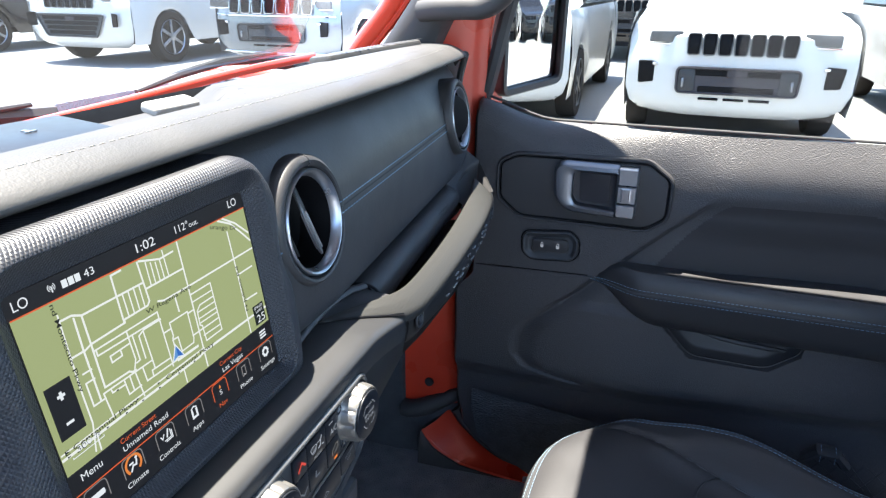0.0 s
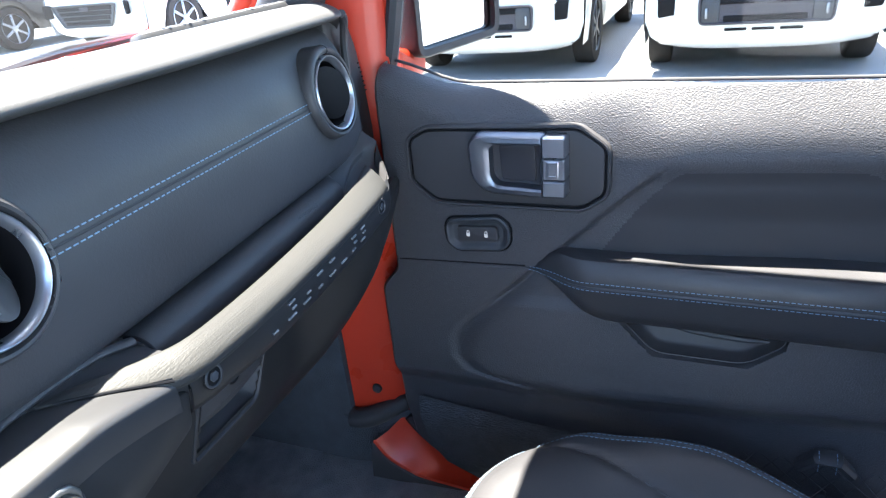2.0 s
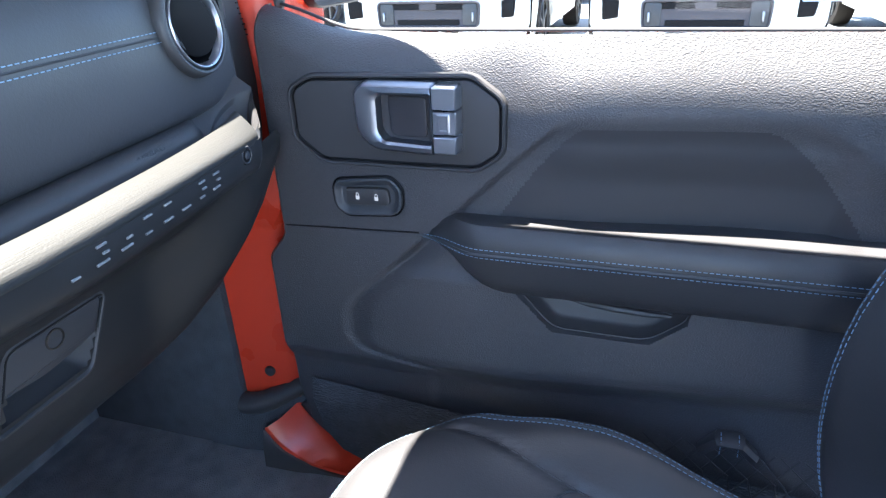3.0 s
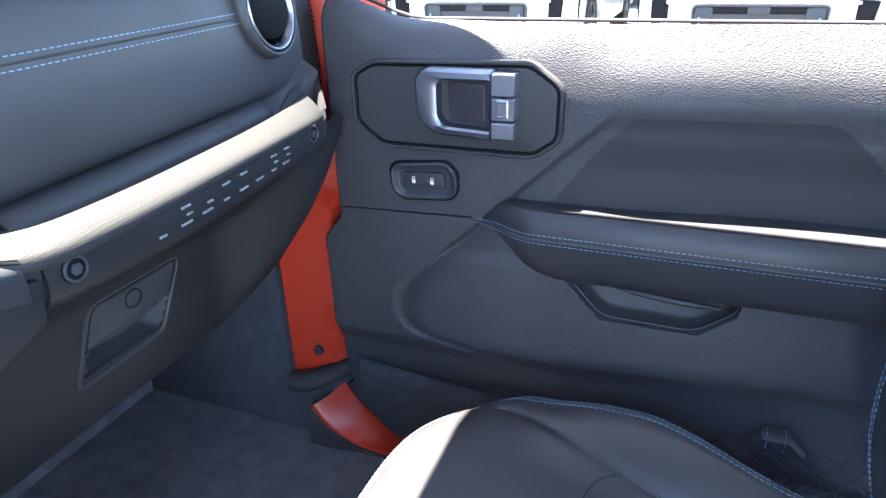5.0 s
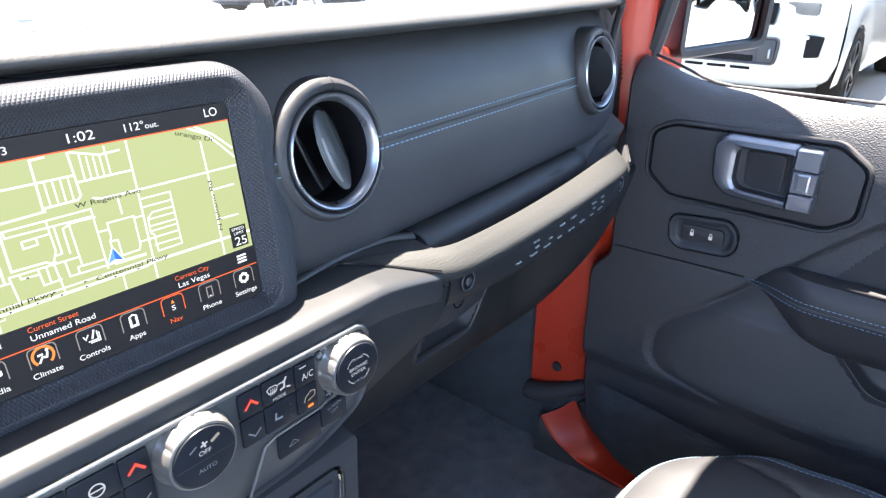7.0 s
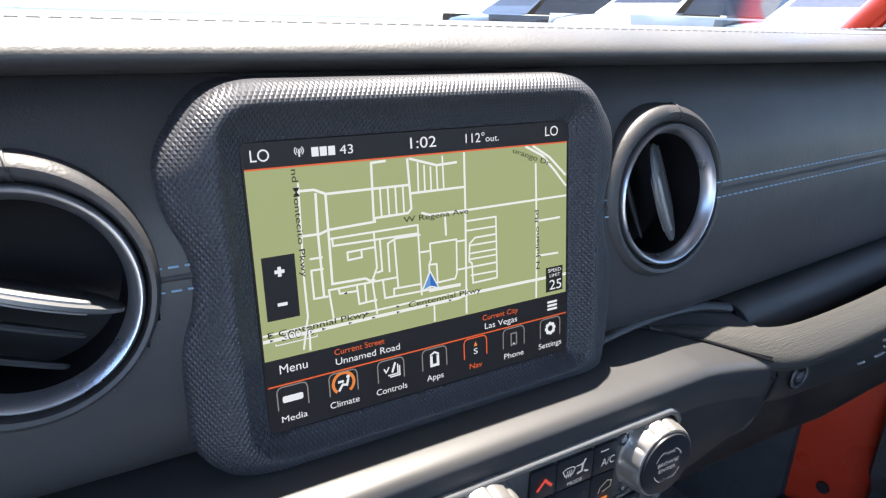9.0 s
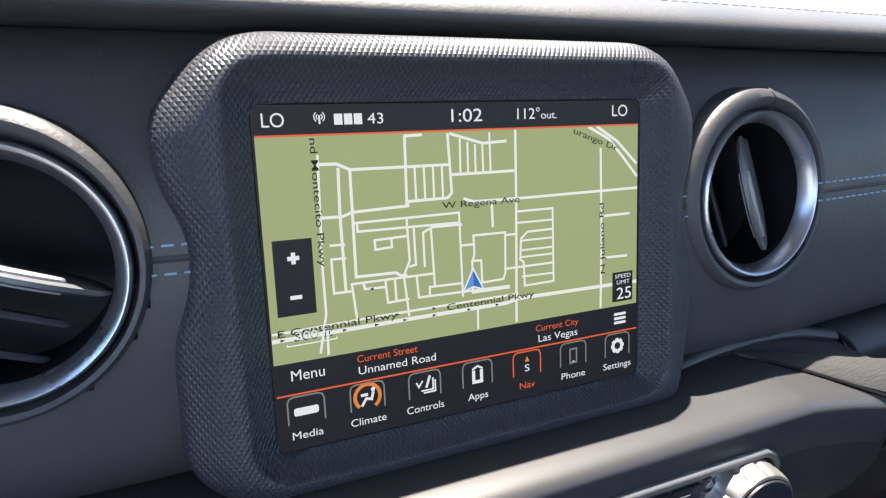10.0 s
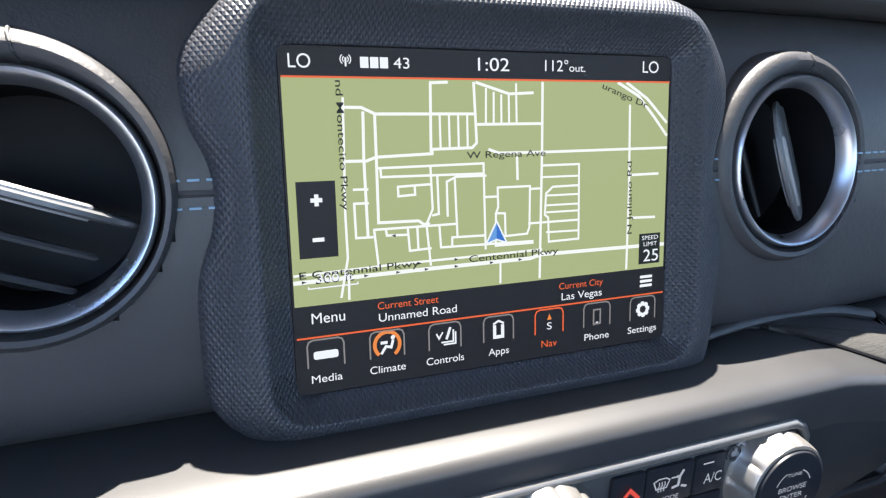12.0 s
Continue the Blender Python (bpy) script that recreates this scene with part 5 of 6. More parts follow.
part("wheel_icon", ribbon([(-55.0 + 4 * math.cos(math.tau * i / 20), 1038.0 + 4 * math.sin(math.tau * i / 20)) for i in range(21)], 1.0, 2.6, CP), INK, climate, smooth=False)
part("wheel_icon", ribbon([(-58.5, 1038.0), (-51.5, 1038.0)], 1.0, 2.65, CP), INK, climate, smooth=False)
writing("legend", "SCREEN", (101.5, 997.0), (114.0, 999.5), 2.2, DIM_INK, climate, CP, 2.6)
writing("legend", "OFF", (104.5, 993.2), (111.0, 994.5), 2.2, DIM_INK, climate, CP, 2.6)
for x, z in ((0.1035, 1.0465), (0.1065, 1.0105), (-0.0955, 1.0465), (-0.0985, 1.0105)):
    sc = part("screw", rings([(disc(0.0036, 24), 0), (disc(0.0034, 24), 0.0012), (disc(0.0024, 24), 0.0014), (disc(0.0016, 24), 0.0002)], facing(x, -0.0512, z), (False, True)), SILVER, climate, "small silver screw")
for s in (1, -1):
    u = lambda x: x if s > 0 else 0.008 - x
    part("trim_line", tube([(u(0.113), -0.0525, 1.0065), (u(0.095), -0.0528, 1.0030), (u(0.056), -0.0530, 1.0015), (u(0.048), -0.0532, 0.9985), (u(0.030), -0.0535, 0.9620)], 0.0011, 8, up=(0, 1, 0)), KNOB_SILVER, climate, "thin silver trim line")
    key(min(u(0.058), u(0.095)), max(u(0.058), u(0.095)), 0.980, 1.0000)
    key(min(u(0.096), u(0.120)), max(u(0.096), u(0.120)), 0.984, 1.0025)
part("defrost_icon", ribbon([(66.0, 988.0), (70.0, 991.5), (74.0, 988.5), (66.0, 987.5)], 0.7, 2.6, CP), DIM_INK, climate, smooth=False)
KP = facing(RIGHT_KNOB[0], -0.0502 - KNOB_OUT, RIGHT_KNOB[1])
writing("legend", "BROWSE", (-8.5, 0.6), (8.5, 0.6), 2.6, INK, climate, KP, 0.2)
writing("legend", "ENTER", (-7.0, -3.6), (7.0, -3.6), 2.6, INK, climate, KP, 0.2)
writing("legend", "TUNE", (-4.5, 8.0), (4.5, 8.0), 1.9, INK, climate, KP, 0.2)
writing("legend", "SCROLL", (-5.5, -10.2), (5.5, -10.2), 1.8, DIM_INK, climate, KP, 0.2)
for s in (0, 180):
    part("knob_arc", ribbon([(11.2 * math.cos(radians(a + s)), 11.2 * math.sin(radians(a + s))) for a in list(range(25, 66, 8))], 0.5, 0.2, KP), INK, climate, smooth=False)
    part("knob_arc", ribbon([(11.2 * math.cos(radians(a + s)), 11.2 * math.sin(radians(a + s))) for a in list(range(115, 156, 8))], 0.5, 0.2, KP), INK, climate, smooth=False)
KP = facing(LEFT_KNOB[0], -0.0502 - KNOB_OUT, LEFT_KNOB[1])
writing("legend", "OFF", (-4.0, 2.6), (4.0, 2.6), 3.2, INK, climate, KP, 0.2)
writing("legend", "AUTO", (-6.0, -9.0), (6.0, -9.0), 2.8, DIM_INK, climate, KP, 0.2)
part("knob_line", shape(band(-19.5, 19.5, -1.4, -0.9), 0.2, KP), DARK, climate, smooth=False)
part("fan_icon", ribbon([(-9.0, 8.0), (-5.0, 10.5)], 1.2, 0.2, KP), DIM_INK, climate, smooth=False)
part("fan_icon", ribbon([(5.0, 9.0), (9.5, 11.5)], 2.2, 0.2, KP), GREY_INK, climate, smooth=False)
for a in range(4):
    part("fan_icon", ribbon([(0, 9.5), (2.0 * math.cos(radians(90 * a + 20)), 9.5 + 2.0 * math.sin(radians(90 * a + 20)))], 1.3, 0.2, KP), INK, climate, smooth=False)

# the panel stands a little proud of the surround
climate.location = (0, -0.054, 1.0062)

# ---- raised lettering on the grab handle, plain bars, and the cover's word ----
# Pale bars paint the glints along the edges of the black letters.
for k in range(8):
    x = 0.3385 + 0.0262 * k
    for dx, down, w in ((0.0, 0.0275, 0.0125 if k % 3 else 0.0075), (0.004, 0.0205, 0.0065), (0.001, 0.0135, 0.0100)):
        if (down < 0.02 and k in (0, 2, 5)) or (0.02 < down < 0.025 and k in (0, 3, 4, 5)):
            continue
        q, r = fascia_at(x + dx - w / 2, down), fascia_at(x + dx + w / 2, down)
        part("glint_bar", tube([q + Vector((0, -0.0008, 0)), r + Vector((0, -0.0008, 0))], 0.0011, 6), PALE_VANE_GLINT, grab)
AB = facing(0, -0.0155 + dash_y(0.50) * 0.9, 0)
writing("raised_word", "AIRBAG", (485, 1073.0), (525, 1074.5), 5.0, DARK, dash, AB, 3.0)

# ---- console below the stack ----
console = empty("centre_console", (0, -0.1, 0.5), "black centre console with a media hub under the climate panel", "console")
co = corner_round([(-0.150, 0.52), (0.140, 0.52), (0.136, 0.965), (-0.146, 0.965)], 0.01)
part("body", plate(co, 0.09, facing(0, 0.088, 0, -3), 0.006), PLASTIC, console)
hub = corner_round([(-0.085, 0.80), (0.118, 0.80), (0.118, 0.945), (-0.085, 0.945)], 0.018)
HB = facing(0, 0.001, 0, -3)
hb = part("hub_frame", rings([(hub, 0), (hub, 0.004), (inset(hub, 0.002), 0.005), (inset(hub, 0.004), 0.003)], HB, (False, True)), GLOSS_BLACK, console, "gloss black hub frame")
part("hub_rim", tube([HB @ Vector((p.x, p.y, 0.0052)) for p in inset(hub, 0.006)[6:16]], 0.0014, 8), CHROME, hb, "bright corner trim")
part("hub_lid", plate(inset(hub, 0.012), 0.006, HB, 0.003), DARK, hb)

# ---- passenger door ----


def sill_z(y):
    """Height of the door's upper edge."""
    return 1.148 + 0.034 * step(-0.09, 0.045, y)


def door_in(y, z):
    """How far the inner panel stands in from the outer skin."""
    top = sill_z(y)
    r = 0.040 + 0.050 * step(0.0, -0.28, y)
    h = 0.058
    if z > top - r:
        u = min(1.0, (z - (top - r)) / r) * (1 - 0.18 * step(-0.12, -0.34, y))
        h -= min(0.052, r) * (1 - math.sqrt(max(0.0, 1 - u * u)))
    # swelling of the padded upper part behind the handle plate
    h += 0.010 * step(-0.275, -0.370, y) * step(0.98, 1.03, z) * step(top - 0.002, top - 0.06, z)
    h -= 0.024 * step(-0.300, -0.58, y) * step(0.86, 0.92, z)
    # recess above the armrest
    diag = -0.185 - 1.05 * (z - 0.905)
    h -= 0.010 * step(diag + 0.006, diag - 0.010, y) * step(1.070, 1.030, z) * step(0.84, 0.86, z) * step(-0.66 + 0.03 * step(1.02, 1.06, z), -0.63 + 0.03 * step(1.02, 1.06, z), y)
    # lower panel swells inside its rounded outline
    front = -0.172 + 0.126 * step(0.918, 0.762, z) - 0.020 * step(0.738, 0.708, z) - 0.10 * step(0.715, 0.684, z)
    low = 0.692 + 0.085 * max(0.0, -0.3 - y)
    inside = step(front + 0.006, front - 0.016, y) * step(0.907, 0.899, z)
    h -= 0.005 * inside
    h += 0.009 * step(front - 0.004, front - 0.050, y) * step(low - 0.010, low + 0.030, z) * step(0.93, 0.88, z)
    h -= 0.016 * step(low + 0.012, low - 0.03, z) + 0.004 * step(0.70, 0.62, z)
    # seam line under the lock switch
    line = 0.899 + (y - 0.027) * -0.03
    h -= 0.0016 * step(-0.18, -0.17, y) * max(0.0, 1 - abs(z - line) / 0.003)
    return h


door = empty("passenger_door", (0.80, -0.4, 0.45), "black padded front passenger door with blue-stitched armrest", "car door")
ny, nz = 300, 270
Y1 = -0.86
def door_front(z):
    return 0.027 + 0.030 * step(0.89, 0.84, z) - 0.012 * step(0.62, 0.54, z) - 0.14 * max(0.0, (0.545 - z) / 0.09) ** 1.5
secs = []
for j in range(nz + 1):
    zz = 0.46 + (sill_z(0.03) - 0.46) * j / nz
    y_edge = door_front(zz)
    row = [Vector((0.86, y_edge + 0.006, zz)), Vector((0.800 - door_in(y_edge, zz) + 0.006, y_edge + 0.005, zz))]
    for i in range(ny + 1):
        y = y_edge + (Y1 - y_edge) * i / ny
        z = 0.46 + (sill_z(y) - 0.46) * j / nz
        row.append(Vector((0.800 - door_in(y, z), y, z)))
    secs.append(row)
panel_bm = loft(secs)
pull = [(0.286, 0.842), (0.342, 0.781), (0.464, 0.780), (0.511, 0.818), (0.515, 0.850)]
def in_pull(u, v, keep=0.005):
    """Inside the pull pocket's outline, by its margin."""
    for (ax, ay), (bx, by) in zip(pull, pull[1:] + pull[:1]):
        n = math.hypot(bx - ax, by - ay)
        if ((bx - ax) * (v - ay) - (by - ay) * (u - ax)) / n < keep:
            return False
    return True
bmesh.ops.delete(panel_bm, geom=[f for f in panel_bm.faces if f.calc_center_median().x < 0.83 and in_pull(-f.calc_center_median().y, f.calc_center_median().z)], context="FACES")
def in_insert(y, z):
    """Inside the smooth insert over the armrest."""
    diag = -0.185 - 1.05 * (z - 0.905)
    edge = 1.050 - 3.2 * max(0.0, -0.56 - y) ** 1.5 - 2.4 * max(0.0, y + 0.37) ** 1.3
    return y < diag - 0.002 and 0.86 < z < edge
for f in panel_bm.faces:
    c = f.calc_center_median()
    f.material_index = 1 if in_insert(c.y, c.z) else 0
part("inner_panel", panel_bm, (GRAIN, SOFT_INSERT), door, "black grained inner panel with a smooth insert")
part("outer_skin", box((0.02, 0.92, 0.68), (0.855, -0.41, 0.765), 0.008), RED, door, "red outer skin")
part("window_seal", tube([(0.8075, 0.045 - 0.9 * i / 40, sill_z(0.045 - 0.9 * i / 40) - 0.0005) for i in range(41)], 0.0022, 8), RUBBER, door, "black rubber window seal")
pane = box((0.005, 0.95, 0.62), (0, -0.43, 0.30), 0, 1, pose(0.814, 0, 1.135, 0, -4.9, 0))
g = part("window_pane", pane, CLEAR, door, "clear side window")
g.visible_shadow = False
# Unseen band, added to keep the sun off the door's front end.
shade_band_line = smooth_line([(0.770, -0.030, 1.40), (0.752, -0.062, 1.47), (0.742, -0.126, 1.64), (0.737, -0.169, 1.76)], 6)
part("window_edge_strip", loft([[q + Vector((0.012, 0.002, 0)), q + Vector((0.006, -0.008, 0)), q + Vector((-0.020, 0.030, 0)), q + Vector((-0.030, 0.085, 0)), q + Vector((-0.022, 0.088, 0)), q + Vector((0.006, 0.040, 0))] for q in shade_band_line], closed_u=True), RUBBER, door, "unseen black band above the window frame, blocks sun from the door")
part("window_edge_strip", tube(smooth_line([(0.813, 0.045, 1.15), (0.810, 0.028, 1.20), (0.803, -0.006, 1.33), (0.788, -0.050, 1.43), (0.758, -0.132, 1.64), (0.750, -0.175, 1.76)], 6), 0.012, 8), RUBBER, door, "black window frame")

# armrest
def arm_sec(y):
    f = step(-0.165, -0.26, y)
    tip = step(-0.160, -0.225, y)
    inn = 0.745 - 0.042 * f
    topz = 0.907 + 0.031 * tip
    bot = 0.896 - 0.062 * step(-0.165, -0.29, y)
    return [Vector((0.800 - door_in(y, topz + 0.002) + 0.002, y, topz - 0.002)), Vector((inn + 0.026, y, topz)), Vector((inn + 0.012, y, topz - 0.001)), Vector((inn + 0.003, y, topz - 0.32 * (topz - 0.904))), Vector((inn, y, 0.904)), Vector((inn + 0.002, y, 0.9 + (bot - 0.9) * 0.05)), Vector((inn + 0.010, y, 0.9 + (bot - 0.9) * 0.5)), Vector((inn + 0.022, y, 0.9 + (bot - 0.9) * 0.85)), Vector((0.800 - door_in(y, bot) + 0.004, y, bot))]
ys = [-0.162 - 0.666 * i / 72 for i in range(73)]
part("armrest", loft([arm_sec(y) for y in ys]), LEATHER, door, "black leather armrest")
for k in (3.7, 4.6):
    pts = []
    for y in ys:
        s = arm_sec(y)
        a, b = s[int(k)], s[int(k) + 1]
        p = a.lerp(b, k - int(k))
        pts.append(p + Vector((-0.0012, 0, 0)))
    part("armrest_seam", stitches(pts, 0.0042, 0.0022, 0.0005), STITCH, door, "blue thread seam")
part("armrest_piping", tube([arm_sec(y)[4] + Vector((-0.0002, 0, 0.0)) for y in ys], 0.0020, 6), DARK, door)

# pull pocket under the armrest
po = corner_round(pull, [0.004, 0.02, 0.02, 0.012, 0.004])
PO = pose(0.7445, 0, 0, 90, 0, -90)
part("pull_pocket", rings([(inset(po, -0.008), -0.006), (inset(po, -0.004), 0.003), (inset(po, -0.001), 0.0065), (inset(po, 0.002), 0.006), (inset(po, 0.005), 0.002), (inset(po, 0.0065), -0.002), (inset(po, 0.008), -0.0025), (inset(po, 0.012), -0.019), (inset(po, 0.017), -0.023)], PO, (False, True)), PLASTIC, door, "pull pocket moulded in the lower panel")
part("pocket_lip", tube([(0.766, -0.355, 0.824), (0.7635, -0.39, 0.820), (0.763, -0.42, 0.8175), (0.7635, -0.46, 0.815), (0.766, -0.495, 0.814)], [0.002, 0.0045, 0.005, 0.0045, 0.002], 8), PLASTIC, door)

# fine joints between the panel's mouldings
def door_joint(pts, r=0.0013):
    part("panel_joint", tube([(0.8002 - door_in(y, z), y, z) for _, y, z in smooth_line([(0, y, z) for y, z in pts], 8)], r, 6), GRILLE_BLACK, door)
door_joint([(0.024, 0.900), (-0.04, 0.9025), (-0.11, 0.905), (-0.17, 0.907)])

# handle plate, handle, lock switch
HP = pose(0.741, 0, 0, 90, 0, -90)
pp = corner_round([(0.050, 1.000), (0.250, 1.000), (0.279, 1.020), (0.280, 1.080), (0.246, 1.105), (0.042, 1.101), (0.015, 1.086), (0.015, 1.028)], 0.010)
part("handle_plate", rings([(inset(pp, -0.0062), -0.002), (inset(pp, -0.0052), 0.0050), (inset(pp, -0.0030), 0.0068), (inset(pp, -0.0012), 0.0062), (pp, 0.0004), (inset(pp, 0.0020), -0.0006), (inset(pp, 0.0032), 0.0030), (inset(pp, 0.0070), 0.0034)], HP, (False, True)), PLASTIC, door, "black handle plate")
def outline(poly, depth, r):
    """A fine dark joint along a closed outline on the handle plate's plane."""
    q = [tuple(HP @ Vector((a.x, a.y, depth))) for a in poly]
    return tube(q + q[:2], r, 6)
part("plate_joint", outline(inset(pp, 0.0012), 0.0012, 0.0015), GRILLE_BLACK, door)
ho = corner_round([(0.1287, 1.0232), (0.2050, 1.0195), (0.2050, 1.1002), (0.1178, 1.1002), (0.1070, 1.0898), (0.1092, 1.0419)], [0.02, 0.004, 0.004, 0.012, 0.01, 0.012])
hi = corner_round([(0.1439, 1.0336), (0.2030, 1.0304), (0.2030, 1.0887), (0.1417, 1.0887), (0.1352, 1.0835), (0.1352, 1.0440)], [0.014, 0.003, 0.003, 0.008, 0.006, 0.008])
handle = part("handle", rings([(inset(ho, -0.002), 0.002), (ho, 0.022), (inset(ho, 0.003), 0.026), ([a.lerp(b, 0.75) for a, b in zip(ho, hi)], 0.027), (hi, 0.024), (hi, 0.004)], HP, (False, False)), HANDLE_SILVER, door, "satin silver pull handle")
part("handle_cup", rings([(hi, 0.006), (inset(hi, 0.002), 0.0055)], HP, (False, True)), CUP_GREY, handle, "dark cup behind the handle")
for low, high, out in ((1.0215, 1.0425, 0.0262), (1.0435, 1.0715, 0.0244), (1.0725, 1.0985, 0.0262)):
    seg = corner_round([(0.2035, low), (0.2325, low), (0.2325, high), (0.2035, high)], 0.003)
    part("lock_lever", rings([(inset(seg, -0.001), 0.002), (seg, out - 0.004), (inset(seg, 0.0010), out - 0.0008), (inset(seg, 0.0019), out)], HP, (False, True)), SILVER, handle)
emblem = corner_round([(0.2090, 1.0465), (0.2245, 1.0465), (0.2245, 1.0685), (0.2090, 1.0685)], 0.002)
part("lever_badge", rings([(emblem, 0.0225), (emblem, 0.0248), (inset(emblem, 0.001), 0.0252), (inset(emblem, 0.003), 0.0252), (inset(emblem, 0.0036), 0.0246)], HP, (False, True)), SILVER, handle)
inner = corner_round([(0.1470, 1.0380), (0.1920, 1.0360), (0.1920, 1.0835), (0.1440, 1.0835)], 0.006)
part("cup_pad", rings([(inner, 0.0050), (inner, 0.0075), (inset(inner, 0.0012), 0.0085)], HP, (False, True)), CUP_GREY, handle, "raised dark pad in the cup")
sw = corner_round([(0.063, 0.938), (0.075, 0.929), (0.140, 0.934), (0.148, 0.944), (0.148, 0.965), (0.136, 0.977), (0.066, 0.970), (0.061, 0.962)], 0.006)
switch = part("lock_switch", rings([(inset(sw, -0.0045), -0.002), (inset(sw, -0.0035), 0.0048), (inset(sw, -0.0015), 0.0064), (inset(sw, 0.0008), 0.0058), (inset(sw, 0.0035), 0.0026), (inset(sw, 0.006), 0.0004), (inset(sw, 0.008), 0.0002)], HP, (False, True)), DARK, door, "black door lock switch")
part("switch_joint", outline(inset(sw, -0.0052), 0.0008, 0.0014), GRILLE_BLACK, switch)
kb = corner_round([(0.076, 0.9405), (0.133, 0.9435), (0.136, 0.948), (0.134, 0.963), (0.130, 0.966), (0.076, 0.963)], 0.004)
part("rocker", plate(kb, 0.006, HP, 0.002), PLASTIC, switch)
LEGEND = glow("white_legend", (0.8, 0.85, 0.95), 0.0300)
for y0 in (0.092, 0.118):
    part("lock_symbol", box((0.0006, 0.005, 0.005), (0.741 - 0.0063, -y0, 0.952), 0.0002, 1), LEGEND, switch)
    part("lock_symbol", tube([(0.741 - 0.0063, -y0 + 0.002, 0.954), (0.741 - 0.0063, -y0 + 0.001, 0.9585), (0.741 - 0.0063, -y0 - 0.001, 0.9585), (0.741 - 0.0063, -y0 - 0.002, 0.955)], 0.0005, 6, up=(1, 0, 0)), LEGEND, switch)

# carpet pocket low on the door
def pocket_row(z):
    y0 = door_front(z) - 0.030
    return [Vector((0.752 - 0.010 * step(0.63, 0.60, z) + 0.0035 * math.sin(60 * y) * step(0.60, 0.56, z), y, z - 0.085 * max(0.0, y0 - y - 0.0) * step(0.50, 0.62, z))) for y in (y0 - (y0 + 0.80) * i / 60 for i in range(61))]
part("map_pocket", loft([pocket_row(z) for z in (0.635, 0.630, 0.62, 0.60, 0.57, 0.54, 0.51, 0.48, 0.462)]), WOVEN, door, "black woven pocket")
part("pull_loop", tube([(0.742, -0.545, 0.640), (0.735, -0.560, 0.664), (0.735, -0.585, 0.664), (0.742, -0.602, 0.640)], 0.009, 8, 1.6), LEATHER, door, "stitched pull loop")
for dy in (-0.562, -0.583):
    part("loop_seam", stitches([(0.722, dy, 0.650), (0.724, dy, 0.668), (0.738, dy, 0.676)], 0.0045, 0.002, 0.0007), STITCH, door)
random.seed(5)
for k in range(16):
    y0 = -0.44 - 0.028 * k
    z0 = 0.648 - 0.004 * k * 0.2
    part("net_cord", tube([(0.742, y0, z0), (0.728, y0 - 0.035 - 0.02 * random.random(), z0 - 0.035), (0.722, y0 - 0.06, z0 - 0.075)], 0.0012, 5), RUBBER, door)
    part("net_cord", tube([(0.742, y0 - 0.05, z0), (0.728, y0 - 0.015, z0 - 0.04), (0.722, y0 + 0.01, z0 - 0.075)], 0.0012, 5), RUBBER, door)

# ---- paper sticker on the side window ----
sticker = empty("window_sticker", (0.8085, -0.63, 1.173), "pale price sheet stuck inside the side window", "sticker")
part("sheet", plate(corner_round([(0.573, 1.175), (0.700, 1.175), (0.700, 1.236), (0.573, 1.236)], 0.002), 0.0006, pose(0.8030, 0, 0, 90, 0, -90), 0.0002), STICKER_PAPER, sticker)
for k in range(6):
    part("print_bar", box((0.0004, 0.04 + 0.03 * (k % 3), 0.0035), (0.8022, -0.582 - (0.04 + 0.03 * (k % 3)) / 2, 1.228 - 0.0085 * k)), STICKER_INK, sticker, "grey printed line")

# ---- door mirror ----
mirror = empty("door_mirror", (0.97, 0.03, 1.25), "black door mirror with the car lot in its glass", "door mirror")
MF = Matrix.Translation((0.972, 0.000, 1.272)) @ pose(0, 0, 0, 90.5, 0, -23)
mo = corner_round([(-0.085, -0.110), (0.112, -0.100), (0.116, 0.105), (-0.085, 0.110)], 0.025)
part("housing", rings([(inset(mo, 0.03), -0.10), (inset(mo, 0.01), -0.07), (mo, -0.02), (mo, 0.006), (inset(mo, 0.003), 0.010), (inset(mo, 0.013), 0.009), (inset(mo, 0.015), 0.0)], MF, (True, False)), DARK, mirror)
rim_o = inset(mo, 0.015)
def dome(k):
    """A ring of the slightly convex glass, k of the way out."""
    return [MF @ Vector((q.x * k, q.y * k, 0.0032 - (q.x ** 2 + q.y ** 2) * k * k / 2.6)) for q in rim_o]
part("glass", loft([dome(k / 10) for k in range(10, 0, -1)] + [dome(0.002)], closed_u=True), MIRROR, mirror, "convex mirror glass", auto=80)
part("arm", box((0.12, 0.06, 0.05), (0.90, 0.07, 1.155), 0.015, 3), RED, mirror)

# ---- passenger seat ----
seat = empty("front_seat", (0.40, -0.4, 0.44), "black leather passenger seat with blue double stitching", "car seat")


def seat_wide(y):
    return 0.278 - 0.068 * step(-0.40, -0.62, y)


def seat_point(y, a):
    """A place on the cushion: y before the corner's rounding, a from -1 (tunnel) to 1 (door)."""
    q = abs(a)
    rise = max(0.0, min(1.0, (-0.130 - y) / 0.075))
    drop = 0.060 * (1 - math.sqrt(max(0.0, 1 - (1 - rise) ** 2)))
    zc = 0.722 - 0.067 * step(-0.18, -0.58, y)
    zb = 0.713 + 0.010 * step(-0.20, -0.36, y) - 0.022 * step(-0.42, -0.62, y)
    z = zc + (zb - zc) * step(0.50, 0.86, q) - drop
    z -= 0.10 * max(0.0, (q - 0.90) / 0.12) ** 2.2
    z -= 0.006 * max(0.0, 1 - abs(q - seat_crease(y)) / 0.03)
    yy = y - 0.145 * q ** 4 * step(-0.46, -0.13, y)
    return Vector((0.398 + seat_wide(y) * a, yy, z))


